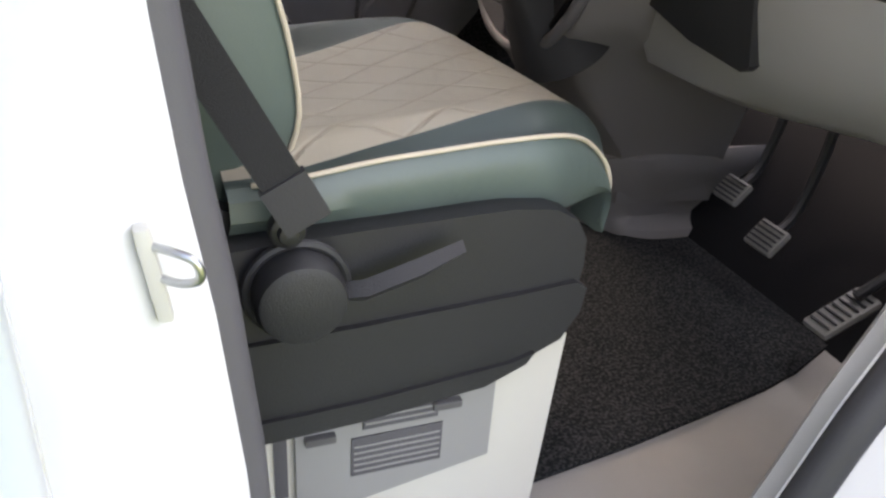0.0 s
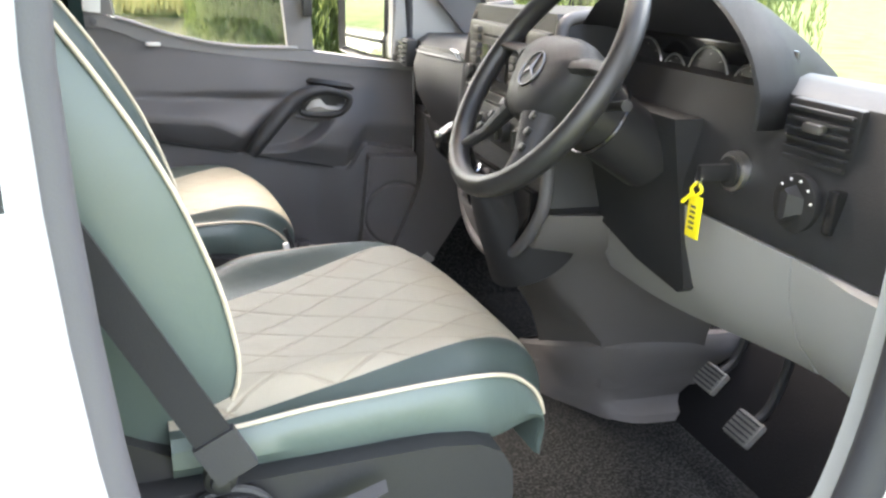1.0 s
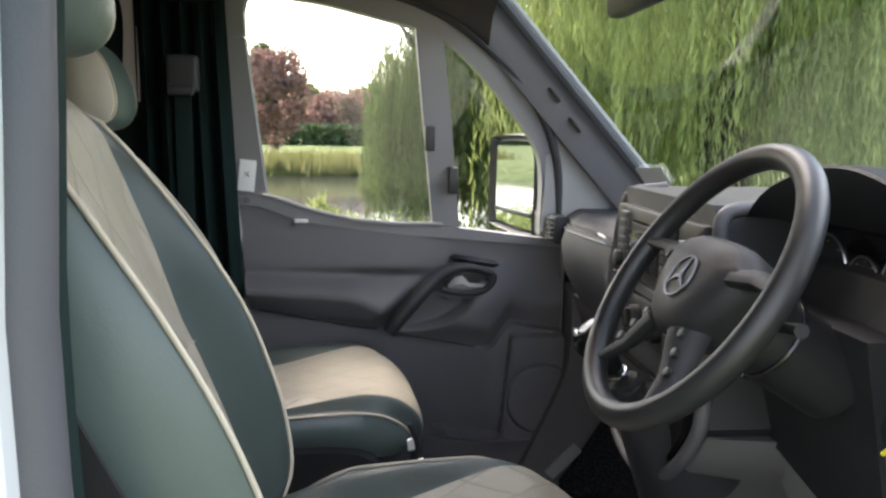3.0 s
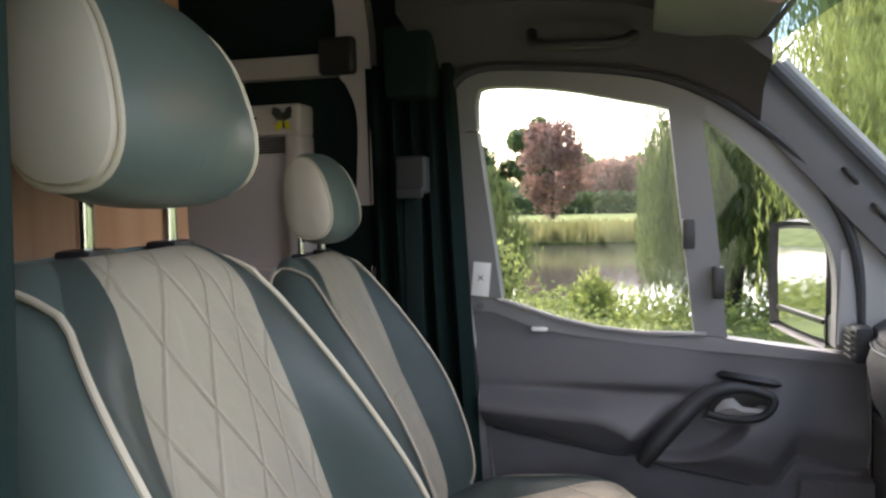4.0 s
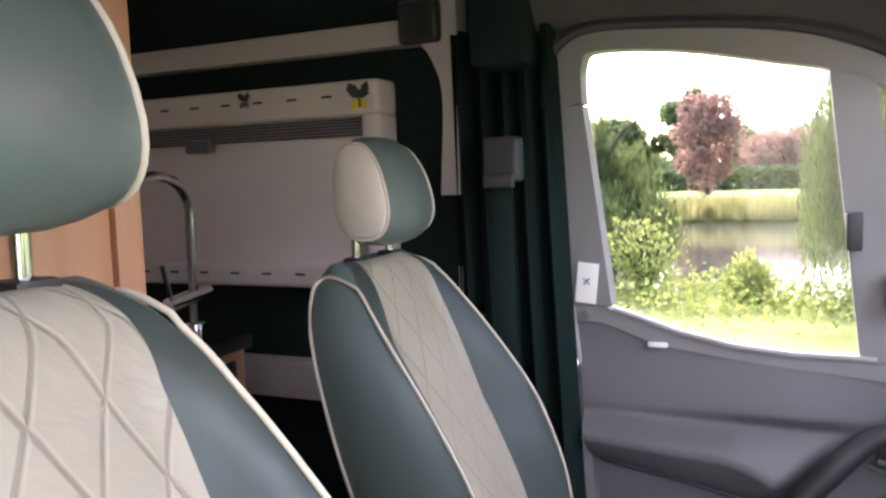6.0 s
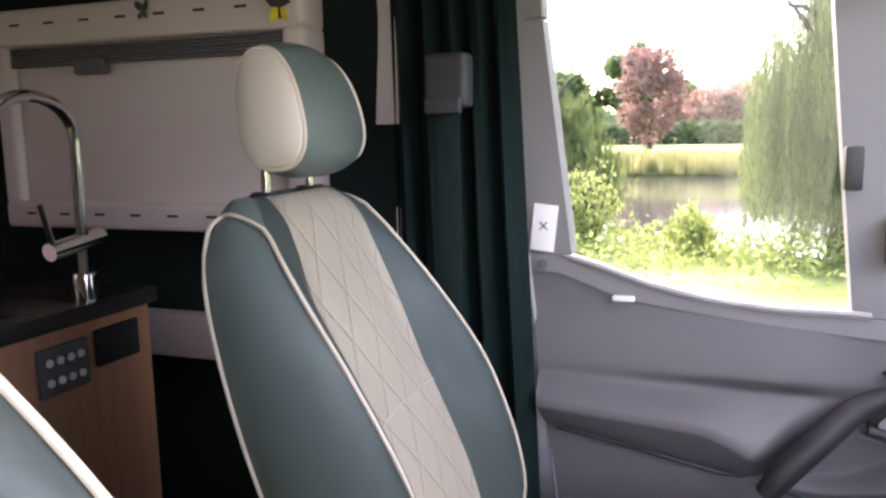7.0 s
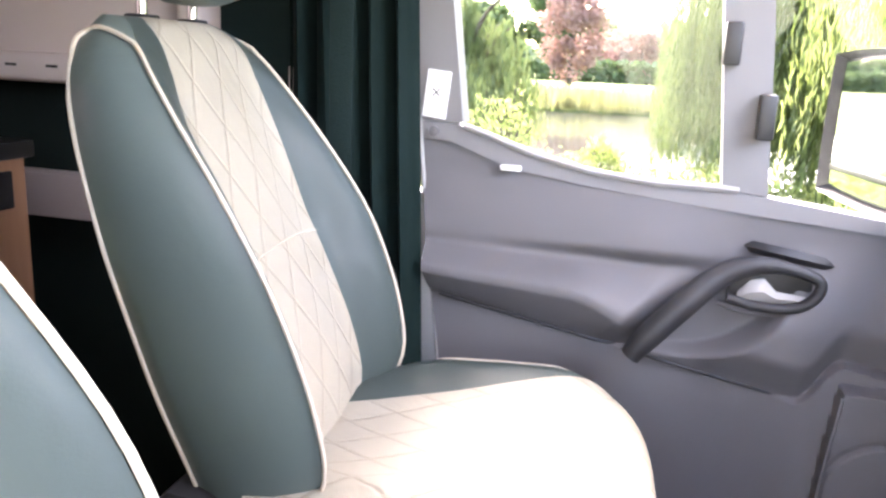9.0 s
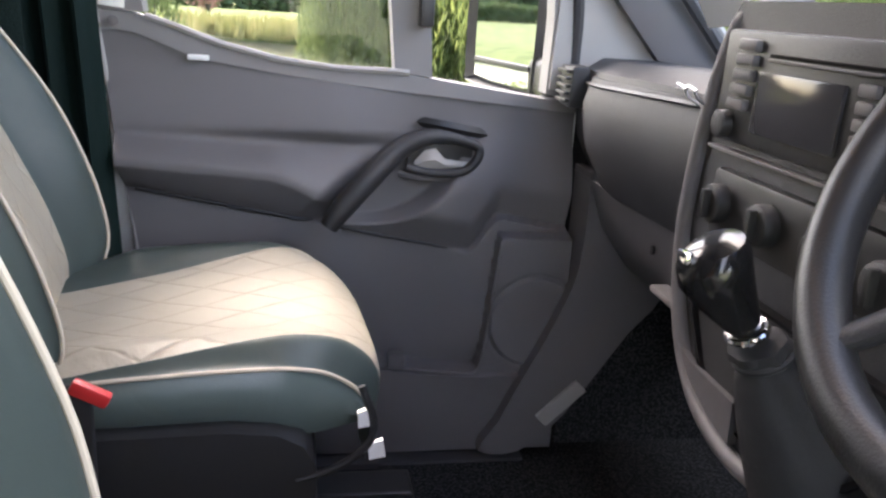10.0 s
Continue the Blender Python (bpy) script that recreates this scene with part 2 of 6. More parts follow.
def add_tube(bm, pts, r, n=8, closed=False, flat=1.0):
    pts = [Vector(p) for p in pts]
    rings, up = [], None
    N = len(pts)
    for i, p in enumerate(pts):
        q0, q1 = (pts[(i - 1) % N], pts[(i + 1) % N]) if closed else (pts[max(0, i - 1)], pts[min(N - 1, i + 1)])
        t = (q1 - q0).normalized()
        if up is None:
            up = Vector((0, 0, 1)) if abs(t.z) < 0.9 else Vector((1, 0, 0))
        up = (up - t * up.dot(t)).normalized()
        s = t.cross(up)
        rr = r[i] if isinstance(r, (list, tuple)) else r
        rings.append([p + (s * math.cos(k * math.tau / n) + up * flat * math.sin(k * math.tau / n)) * rr for k in range(n)])
    if closed:
        rings.append(rings[0])
        rows = [[bm.verts.new(c) for c in g] for g in rings[:-1]]
        rows.append(rows[0])
        for a, b in zip(rows, rows[1:]):
            for i in range(n):
                bm.faces.new((a[i], a[(i + 1) % n], b[(i + 1) % n], b[i]))
        return bm
    return add_loft(bm, rings)


def tube(pts, r, n=8, closed=False, flat=1.0):
    return add_tube(bmesh.new(), pts, r, n, closed, flat)


def add_disc(bm, c, axis, r, h, n=24, bevel=0.15):
    """A short turned piece with a softened front edge, axis pointing outwards."""
    c, a = Vector(c), Vector(axis).normalized()
    u = a.orthogonal().normalized()
    w = a.cross(u)
    b = min(h, r) * bevel
    rings = [[c + a * d + (u * math.cos(k * math.tau / n) + w * math.sin(k * math.tau / n)) * q for k in range(n)]
             for d, q in ((0, r), (h - b, r), (h - 0.3 * b, r - 0.3 * b), (h, r - b))]
    return add_loft(bm, rings)


def disc(c, axis, r, h, n=24, bevel=0.15):
    return add_disc(bmesh.new(), c, axis, r, h, n, bevel)


def extrude(profile, axis, a, b, steps=1, curve=None):
    """A closed profile of (p, q) run along an axis from a to b. curve(s, p, q) may shift it on the way."""
    rings = []
    for i in range(steps + 1):
        s = a + (b - a) * i / steps
        ring = []
        for p, q in profile:
            if curve:
                p, q = curve(s, p, q)
            ring.append({"x": (s, p, q), "y": (p, s, q), "z": (p, q, s)}[axis])
        rings.append(ring)
    return loft(rings)


def step(a, b, x):
    t = max(0.0, min(1.0, (x - a) / (b - a)))
    return t * t * (3 - 2 * t)


def lerp_table(tab, x):
    if x <= tab[0][0]:
        return tab[0][1]
    for (a, p), (b, q) in zip(tab, tab[1:]):
        if x <= b:
            return p + (q - p) * (x - a) / (b - a)
    return tab[-1][1]


def bevelled(bm, w, seg=2, angle=30):
    es = [e for e in bm.edges if len(e.link_faces) == 2 and e.calc_face_angle(0) > radians(angle)]
    bmesh.ops.bevel(bm, geom=es, offset=w, segments=seg, affect="EDGES", profile=0.6)
    return bm


FLOOR = 0.19
GROUND = -0.46

# ---- the van's shell ----
# floor
setting(part("floor", box((-3.4, 0.50, FLOOR - 0.05), (1.30, 1.80, FLOOR), 0.002), M_CARPET), "dark grey loop-pile carpet on the cab floor", "floor")


def carpet():
    edge = [(0.30, 0.33), (0.60, 0.347), (0.78, 0.372), (0.94, 0.40), (1.07, 0.425), (1.16, 0.45), (1.28, 0.50), (1.38, 0.55), (1.36, 1.0),
            (1.15, 0.97), (1.03, 1.0), (0.98, 1.1), (1.02, 1.25), (1.25, 1.45), (1.2, 1.72), (0.5, 1.72), (0.5, 1.0)]
    bm = bmesh.new()
    f = bm.faces.new([bm.verts.new((x, y, FLOOR + 0.006)) for x, y in edge])
    bmesh.ops.triangulate(bm, faces=[f])
    bmesh.ops.solidify(bm, geom=bm.faces[:], thickness=0.012)
    ob = part("carpet_mat", bm, M_CARPET)
    return tagged(ob, "dark grey loop-pile carpet mat on the cab floor", "carpet")


carpet()
# toe board under the dash, engine bulkhead
setting(part("bulkhead", extrude([(1.24, 0.16), (1.60, 0.55), (1.60, 0.95), (1.66, 0.95), (1.66, 0.50), (1.28, 0.12)], "y", 0.10, 1.80), M_DARK),
        "dark lined bulkhead and sloping toe board behind the pedals", "bulkhead")
# outer skins
setting(part("wall_right", box((-3.5, -0.04, -0.10), (0.045, 0.0, 2.10), 0.012), M_WHITE), "glossy white painted steel side panel", "wall")
setting(part("side_moulding", box((-1.6, -0.062, 0.69), (0.075, -0.036, 1.70), 0.02, seg=4), M_WHITE), "raised white side panel behind the driver's door", "wall")
setting(part("wall_rear", box((-3.5, -0.03, -0.10), (-3.45, 1.95, 2.10), 0.01), M_WHITE), "white painted rear wall of the van", "wall")
setting(part("roof", box((-3.5, -0.03, 2.05), (0.35, 1.95, 2.10), 0.02), M_WHITE), "white painted high roof of the van", "roof")
setting(part("roof_front", extrude([(0.34, 2.10), (0.30, 2.04), (0.62, 1.66), (0.70, 1.69)], "y", -0.03, 1.95), M_WHITE), "white painted front slope of the roof", "roof")


def catmull2(pts, n=5):
    return [(v.x, v.y) for v in smooth_path([(a, b, 0) for a, b in pts], n)]


def wall_left():
    setting(part("wall_left", box((-3.45, 1.80, -0.10), (-0.05, 1.93, 2.05), 0.004), M_LINING), "van side wall lined with dark green carpet", "wall")
    t = thing("body_frame", (-0.25, 1.78, 1.5), "bare pinkish-white steel body frame on the lined wall", "frame", kind="structure")
    outer = catmull2([(-0.212, 1.262), (-0.212, 1.45), (-0.216, 1.58), (-0.222, 1.70), (-0.245, 1.82), (-0.30, 1.895), (-0.40, 1.915), (-0.9, 1.92)])
    inner = catmull2([(-0.262, 1.262), (-0.252, 1.46), (-0.275, 1.54), (-0.300, 1.585), (-0.300, 1.72), (-0.325, 1.79), (-0.39, 1.825), (-0.9, 1.83)])
    bm = loft([[(o[0], 1.745, o[1]), (i[0], 1.745, i[1]), (i[0], 1.799, i[1]), (o[0], 1.799, o[1])] for o, i in zip(outer, inner)])
    part("post", bevelled(bm, 0.006), M_METAL, t)
    part("rail", box((-1.6, 1.75, 1.573), (-0.31, 1.799, 1.626), 0.008), M_METAL, t)
    part("end_cap", box((-0.335, 1.715, 1.568), (-0.245, 1.744, 1.656), 0.02, seg=3), M_BLACK, t, "black plastic end cap")
    part("post_foot", box((-0.232, 1.75, 1.036), (-0.190, 1.799, 1.118), 0.006), M_METAL, t)
    part("rail", box((-1.6, 1.75, 0.80), (-0.20, 1.799, 0.89), 0.008), M_METAL, t)


wall_left()

setting(part("kick_panel", box((0.885, 1.775, -0.1), (1.62, 1.90, 0.93), 0.01), M_CARPET), "dark carpeted footwell side in front of the passenger door", "trim")
setting(part("kick_panel_right", box((0.90, 0.064, -0.1), (1.62, 0.10, 0.93), 0.01), M_GREY), "grey footwell side trim in front of the driver's door", "trim")
setting(part("door_skin", box((-0.05, 1.86, -0.1), (0.90, 1.92, 0.90), 0.01), M_WHITE), "white outer skin of the passenger door", "door skin")
setting(part("cant_rail_right", extrude([(0.22, 1.66), (0.18, 1.60), (0.12, 1.58), (0.0, 1.58), (0.0, 1.75), (0.22, 1.75)], "x", -0.10, 0.42), M_HEAD), "grey lined roof rail above the driver's door", "trim")


# the opening's rear edge bows forward low down and runs upright above
BOW = [(-0.1, 0.05), (0.40, 0.038), (0.55, 0.031), (0.70, 0.018), (0.80, 0.005), (0.90, -0.004), (1.0, -0.010), (1.1, -0.012), (1.2, -0.007), (1.4, 0.0), (2.0, 0.0)]


def pillar_right():
    """White door jamb behind the driver's door opening, with its seal and grey trim."""
    t = thing("door_jamb", (0.1, 0.05, 0.2), "white painted door jamb with grey rubber seal", "door frame", kind="structure")
    part("jamb", extrude([(-0.02, 0.001), (0.044, 0.001), (0.060, 0.03), (0.140, 0.09), (0.152, 0.105), (0.152, 0.15), (-0.02, 0.15)], "z", -0.1, 2.0, 42), M_WHITE, t)
    part("seal", tube([(0.151, 0.140, -0.1 + 0.05 * k) for k in range(37)], 0.020, 12), M_SEAL, t, "dark grey rubber door seal")
    part("trim", extrude([(0.138, 0.156), (0.148, 0.165), (0.152, 0.190), (0.148, 0.220), (0.135, 0.240), (0.10, 0.245), (-0.05, 0.245), (-0.05, 0.156)], "z", 0.19, 1.75, 32), M_CURTAIN, t, "dark green lined pillar trim")
    s = thing("door_striker", (0.122, 0.035, 0.767), "zinc-plated door striker loop on a bolted plate", "striker")
    part("plate", box((0.118, 0.064, 0.724), (0.128, 0.078, 0.790), 0.003), M_CREAMBOX, s)
    part("loop", tube(smooth_path([(0.124, 0.070, 0.777), (0.138, 0.058, 0.777), (0.149, 0.052, 0.772), (0.149, 0.052, 0.760), (0.138, 0.058, 0.755), (0.124, 0.070, 0.755)], 5), 0.003, 10), M_SATIN, s)

    for o in (*t.children, *s.children):
        for v in o.data.vertices:
            v.co.x += lerp_table(BOW, v.co.z)


pillar_right()
# front part of the driver's opening: sill, front post and cowl side
setting(part("sill", extrude([(0.02, -0.06), (0.02, 0.155), (0.05, 0.175), (0.33, 0.187), (0.60, 0.188), (0.60, 0.10), (0.10, -0.06)], "x", 0.15, 1.30), M_SILL),
        "scuffed beige plastic entry sill beside the carpet", "sill")
setting(part("sill_outer", box((0.05, -0.04, -0.15), (1.0, 0.018, 0.15), 0.02), M_WHITE), "white painted outer sill", "sill")


def front_post():
    t = thing("front_post", (0.85, 0.03, 0.5), "white front door post with dark rubber seal and grey trim strip", "door frame", kind="structure")
    edge = catmull2([(0.62, 0.16), (0.66, 0.30), (0.712, 0.43), (0.745, 0.52), (0.785, 0.61), (0.815, 0.70), (0.832, 0.80), (0.838, 0.92), (0.832, 1.08), (0.81, 1.18), (0.76, 1.30), (0.68, 1.42), (0.58, 1.51)], 6)
    bm = loft([[(x + 0.004, -0.03, z), (x + 0.004, 0.06, z), (1.35, 0.06, z), (1.35, -0.03, z)] for x, z in edge])
    part("post", bm, M_WHITE, t, "white painted front post")
    part("seal", tube([(x - 0.004, 0.03, z) for x, z in edge], 0.02, 10), M_RUBBER, t, "dark rubber door seal")
    part("trim", loft([[(x + 0.02, 0.063, z), (x + 0.004, 0.08, z), (x + 0.02, 0.092, z), (x + 0.05, 0.092, z), (x + 0.05, 0.063, z)] for x, z in edge]), M_GREY_L, t, "light grey inner trim strip")


front_post()

setting(part("footwell_trim", bevelled(extrude(catmull2([(0.87, 0.80), (0.868, 0.62), (0.830, 0.50), (0.765, 0.36), (0.735, 0.290), (0.70, 0.225), (0.78, 0.222), (0.855, 0.285), (0.915, 0.37), (0.985, 0.48), (1.05, 0.57), (1.10, 0.80)], 3), "y", 1.695, 1.79), 0.012, 3), M_GREY), "curved grey trim between footwell and door sill", "trim")
setting(part("sill_left", box((0.05, 1.70, 0.15), (0.80, 1.79, 0.203), 0.012), M_RUBBER), "black rubber sill under the passenger door", "sill")
setting(part("tread_plate", box((-0.055, -0.006, -0.017), (0.055, 0.006, 0.017), 0.005, Matrix.Rotation(radians(-45), 3, "Y")), M_GREY_L), "pale plastic cover in the footwell trim", "trim")
bpy.data.objects["tread_plate"].data.transform(Matrix.Translation((0.860, 1.694, 0.330)))
st = thing("sticker", (0.11, 0.075, 1.04), "black sticker with small white printing on the door jamb", "sticker")
on_jamb = lambda x, z0, z1, d: loft([[(x0, 0.0405 + 0.75 * (x0 - 0.061) - e, z) for x0, z in ((x[0], z0), (x[1], z0), (x[1], z1), (x[0], z1))] for e in (d, d + 0.0006)])
lab = part("sheet", on_jamb((0.094, 0.126), 0.985, 1.085, 0.0015), M_INK, st)
for k in range(5):
    part("printed_bar", on_jamb((0.099 + 0.005 * k, 0.1015 + 0.005 * k), 0.992, 1.06 + 0.004 * (k % 3), 0.0025), M_PAPER, lab)


# ---- passenger door, closed ----
BELT = [(-0.06, 1.035), (0.05, 1.035), (0.12, 1.015), (0.20, 0.988), (0.30, 0.966), (0.40, 0.956), (0.52, 0.955), (0.60, 0.945), (0.82, 0.918)]
SEAM = [(-0.06, 1.003), (0.05, 1.003), (0.10, 0.985), (0.16, 0.962), (0.30, 0.942), (0.50, 0.922), (0.86, 0.895)]


HANDLE_X = lambda z: 0.388 + 0.86 * (z - 0.69)


def door_y(x, z):
    """Inner face of the door trim: padded armrest, hand scoop behind the pull, recessed lower field, map pocket, loudspeaker panel."""
    zb = 0.741 - 0.181 * x + 0.085 * step(0.655, 0.725, x)
    above = step(zb - 0.004, zb + 0.004, z)
    # padded upper field, ending in a soft edge; a hollow that widens towards the pull; the armrest's ridge; its underside
    crease = 0.838
    ridge = 0.792 - 0.070 * x - 0.050 * step(0.28, 0.44, x)
    edge = step(crease - 0.022, crease + 0.012, z)
    rise = step(crease, ridge, z)
    fall = max(0.0, min(1.0, (z - zb) / (ridge - 0.010 - zb)))
    pad = 0.024 * step(0.97, crease, z) * step(0.58, 0.38, x)
    body = 0.022 - 0.026 * step(0.05, 0.40, x) * (1 - rise) * (1 - 0.4 * edge) + 0.042 * rise
    body = body if z >= ridge - 0.010 else 0.014 + (body - 0.014) * fall ** 0.75
    arm = pad * edge + body * step(0.02, -0.06, x - HANDLE_X(z)) * (1 - edge)
    # swelling in front of the pull, with the scoop cut into it
    e = math.hypot((x - 0.45) / 0.19, (z - 0.83) / 0.158)
    front = 0.062 * step(0.885, 0.735, z) * (0.35 + 0.65 * step(zb - 0.01, zb + 0.075, z)) * (1 - 0.45 * step(0.60, 0.80, x)) * step(0.0, 0.05, x - HANDLE_X(z))
    front *= 0.10 + 0.90 * step(0.86, 1.01, e)
    y = 1.800 - max(arm, front) * above - 0.012 * (1 - above)
    # lower field, hollowed towards the loudspeaker panel
    xe = 0.694 + 0.024 * (z - 0.38) / 0.28
    low = 1 - above
    y -= 0.026 * step(0.57, 0.69, x) * low * step(0.33, 0.45, z)
    lip = 0.396 - 0.012 * step(0.50, 0.60, x)
    y -= 0.060 * step(lip + 0.004, lip - 0.004, z) * step(0.06, 0.12, x)
    spk = step(xe - 0.004, xe + 0.004, x) * step(0.672, 0.660, z)
    if spk > 0:
        y = min(y, 1.788 - 0.058 * spk)
    d = math.hypot(x - 0.80, z - 0.49)
    y += 0.004 * step(0.101, 0.096, d) * step(0.089, 0.094, d) * spk - 0.004 * step(0.095, 0.088, d) * spk
    return y


DOOR_TOP = [(-0.034, 1.42), (-0.024, 1.515), (0.045, 1.562), (0.20, 1.557), (0.37, 1.537), (0.48, 1.507), (0.585, 1.452), (0.70, 1.36), (0.775, 1.27), (0.822, 1.18), (0.845, 1.08), (0.850, 0.92)]


def door():
    t = thing("door_1", (0.4, 1.85, 0.2), "closed passenger door with grey plastic trim and two panes", "door", kind="structure")
    bm = bmesh.new()
    nx, nz = 200, 220
    rows = []
    for i in range(nx + 1):
        col = []
        for k in range(nz + 1):
            x = 0.0 + 0.86 * i / nx
            zt = lerp_table(SEAM, x)
            z = 0.21 + (zt - 0.21) * k / nz
            xx = x + 0.125 * (1.0 - z) * (1 - i / nx)
            col.append(bm.verts.new((xx, door_y(xx, z), z)))
        rows.append(col)
    for a, b in zip(rows, rows[1:]):
        for k in range(nz):
            bm.faces.new((a[k], b[k], b[k + 1], a[k + 1]))
    edge = [e for e in bm.edges if len(e.link_faces) == 1]
    ext = bmesh.ops.extrude_edge_only(bm, edges=edge)
    for v in ext["geom"]:
        if isinstance(v, bmesh.types.BMVert):
            v.co.y = 1.85
    part("trim_panel", bm, M_GREY, t, "moulded mid-grey plastic door trim")
    # window frame with two openings, from strips of one thickness
    def strip(name, a, b, lab="", m=M_FRAME):
        n = len(a)
        rings = []
        for (x0, z0), (x1, z1) in zip(a, b):
            y0, y1 = 1.795 - 0.07 * max(0, z0 - 1.0), 1.795 - 0.07 * max(0, z1 - 1.0)
            rings.append([(x0, y0, z0), (x1, y1, z1), (x1, y1 + 0.05, z1), (x0, y0 + 0.05, z0)])
        return part(name, bevelled(loft(rings), 0.006, angle=50), m, t, lab)
    xs = [-0.01 + 0.87 * i / 40 for i in range(41)]
    strip("belt_frame", [(x, lerp_table(SEAM, x) + 0.001) for x in xs], [(x, max(lerp_table(BELT, x), lerp_table(SEAM, x) + 0.02)) for x in xs], "light grey belt frame")
    strip("rear_frame", [(0.0, 1.036), (-0.018, 1.3), (-0.034, 1.425)], [(0.075, 1.036), (0.045, 1.3), (0.031, 1.425)])
    strip("centre_pillar", [(0.508, 0.957), (0.482, 1.2), (0.455, 1.46)], [(0.578, 0.950), (0.555, 1.2), (0.525, 1.44)])
    top_o = catmull2(DOOR_TOP, 6)
    top_i = catmull2([(0.030, 1.43), (0.032, 1.50), (0.060, 1.524), (0.21, 1.512), (0.36, 1.480), (0.455, 1.458), (0.535, 1.425), (0.61, 1.362), (0.70, 1.265), (0.775, 1.165), (0.797, 1.08), (0.797, 0.93)], 6)
    strip("top_frame", top_o, top_i)
    seal = [(x - 0.004, 1.79 - 0.07 * max(0, z - 1.0), z + 0.004) for x, z in top_o]
    part("opening_seal", tube(seal, 0.011, 8), M_RUBBER, t, "black rubber seal round the door")
    # panes
    g = bmesh.new()
    g.faces.new([g.verts.new((x, 1.825 - 0.07 * max(0, z - 1.0), z)) for x, z in
                 [(0.05, 1.03), (0.12, 1.005), (0.2, 0.98), (0.3, 0.957), (0.5, 0.945), (0.47, 1.47), (0.40, 1.49), (0.25, 1.53), (0.0, 1.545)]])
    p = part("pane", g, M_GLASS, t, smooth=False)
    p.visible_shadow = False
    g = bmesh.new()
    g.faces.new([g.verts.new((x, 1.825 - 0.07 * max(0, z - 1.0), z)) for x, z in
                 [(0.56, 0.94), (0.81, 0.91), (0.81, 1.09), (0.78, 1.18), (0.70, 1.28), (0.62, 1.38), (0.52, 1.45)]])
    p = part("pane", g, M_GLASS, t, smooth=False)
    p.visible_shadow = False
    # bright pane edge strip along the belt
    part("belt_seal", tube([(x, 1.793, lerp_table(BELT, x) + 0.003) for x in xs[4:26]], 0.006, 6), M_GREY_L, t, "light grey window seal")
    # sliding catches
    part("catch", box((0.482, 1.752, 1.15), (0.508, 1.783, 1.215), 0.005), M_BLACK, t, "black window catch")
    part("catch", box((0.545, 1.758, 1.04), (0.57, 1.792, 1.11), 0.005), M_BLACK, t, "black window catch")
    # rear edge piping
    part("edge_seal", tube(smooth_path([(0.075, 1.792, 0.25), (0.05, 1.792, 0.6), (0.0, 1.795, 1.0), (-0.02, 1.775, 1.3), (-0.042, 1.755, 1.56)], 6), 0.005, 8), M_GREY_L, t, "pale edge seal")
    # pull handle and release
    pull = smooth_path([(0.392, 1.716, 0.684), (0.418, 1.716, 0.722), (0.462, 1.724, 0.772), (0.510, 1.746, 0.818), (0.552, 1.752, 0.842), (0.600, 1.755, 0.848), (0.650, 1.755, 0.838), (0.667, 1.754, 0.826),
                        (0.663, 1.752, 0.806), (0.642, 1.752, 0.787), (0.610, 1.752, 0.780), (0.565, 1.754, 0.782), (0.532, 1.754, 0.790)], 6)
    wide = [(0.0, 0.017), (0.08, 0.022), (0.25, 0.021), (0.36, 0.016), (0.45, 0.010), (1.0, 0.008)]
    part("pull_handle", tube(pull, [lerp_table(wide, k / (len(pull) - 1)) for k in range(len(pull))], 12), M_CHAR, t, "charcoal pull handle")
    part("shelf_edge", tube(smooth_path([(0.520, 1.766, 0.776), (0.565, 1.762, 0.769), (0.622, 1.762, 0.769), (0.632, 1.768, 0.774)], 5), 0.005, 8), M_GREY, t)
    part("release_bezel", box((0.535, 1.770, 0.784), (0.660, 1.80, 0.840), 0.006), M_BLACK, t)
    bm = loft([[(x, y, z0), (x, y - 0.008, (z0 + z1) / 2), (x, y, z1), (x, y + 0.006, (z0 + z1) / 2)] for x, y, z0, z1 in
               [(0.548, 1.762, 0.784, 0.80), (0.565, 1.756, 0.784, 0.822), (0.585, 1.756, 0.786, 0.826), (0.605, 1.760, 0.786, 0.806), (0.655, 1.766, 0.788, 0.800)]])
    part("release_lever", bm, M_GREY_L, t, "satin metal release lever")
    bm = loft([[(x, 1.803 - d, z - h), (x, 1.795 - d, z), (x, 1.803 - d, z + h)] for x, d, z, h in
               [(0.553, 0.004, 0.868, 0.001), (0.565, 0.010, 0.868, 0.010), (0.62, 0.014, 0.860, 0.011), (0.675, 0.014, 0.852, 0.010), (0.69, 0.010, 0.849, 0.001)]])
    part("slot", bm, M_BLACK, t, "black recessed slot")
    part("joint", tube([(x, door_y(x, 0.741 - 0.181 * x + 0.085 * step(0.655, 0.725, x) + 0.006) + 0.005, 0.741 - 0.181 * x + 0.085 * step(0.655, 0.725, x)) for x in [0.05 + 0.02 * k for k in range(40)]], 0.0035, 6), M_BLACK, t, "dark joint below the armrest")
    part("clip", box((0.145, 1.783, 0.960), (0.182, 1.795, 0.970), 0.004), M_PAPER, t, "small white clip")
    part("screw", disc((0.026, 1.787, 1.019), (0, -1, 0), 0.009, 0.004), M_GREY, t)
    part("pocket_lip", tube(smooth_path([(x, 1.731 if x < 0.64 else 1.728, 0.398 - 0.012 * step(0.50, 0.60, x)) for x in (0.14, 0.30, 0.46, 0.54, 0.62, 0.685)] + [(0.699, 1.729, 0.43), (0.705, 1.729, 0.50), (0.712, 1.729, 0.58), (0.719, 1.731, 0.655)], 5), 0.003, 8), M_GREY, t)
    part("pocket_clip", box((0.512, 1.722, 0.396), (0.545, 1.752, 0.424), 0.004), M_GREY, t)
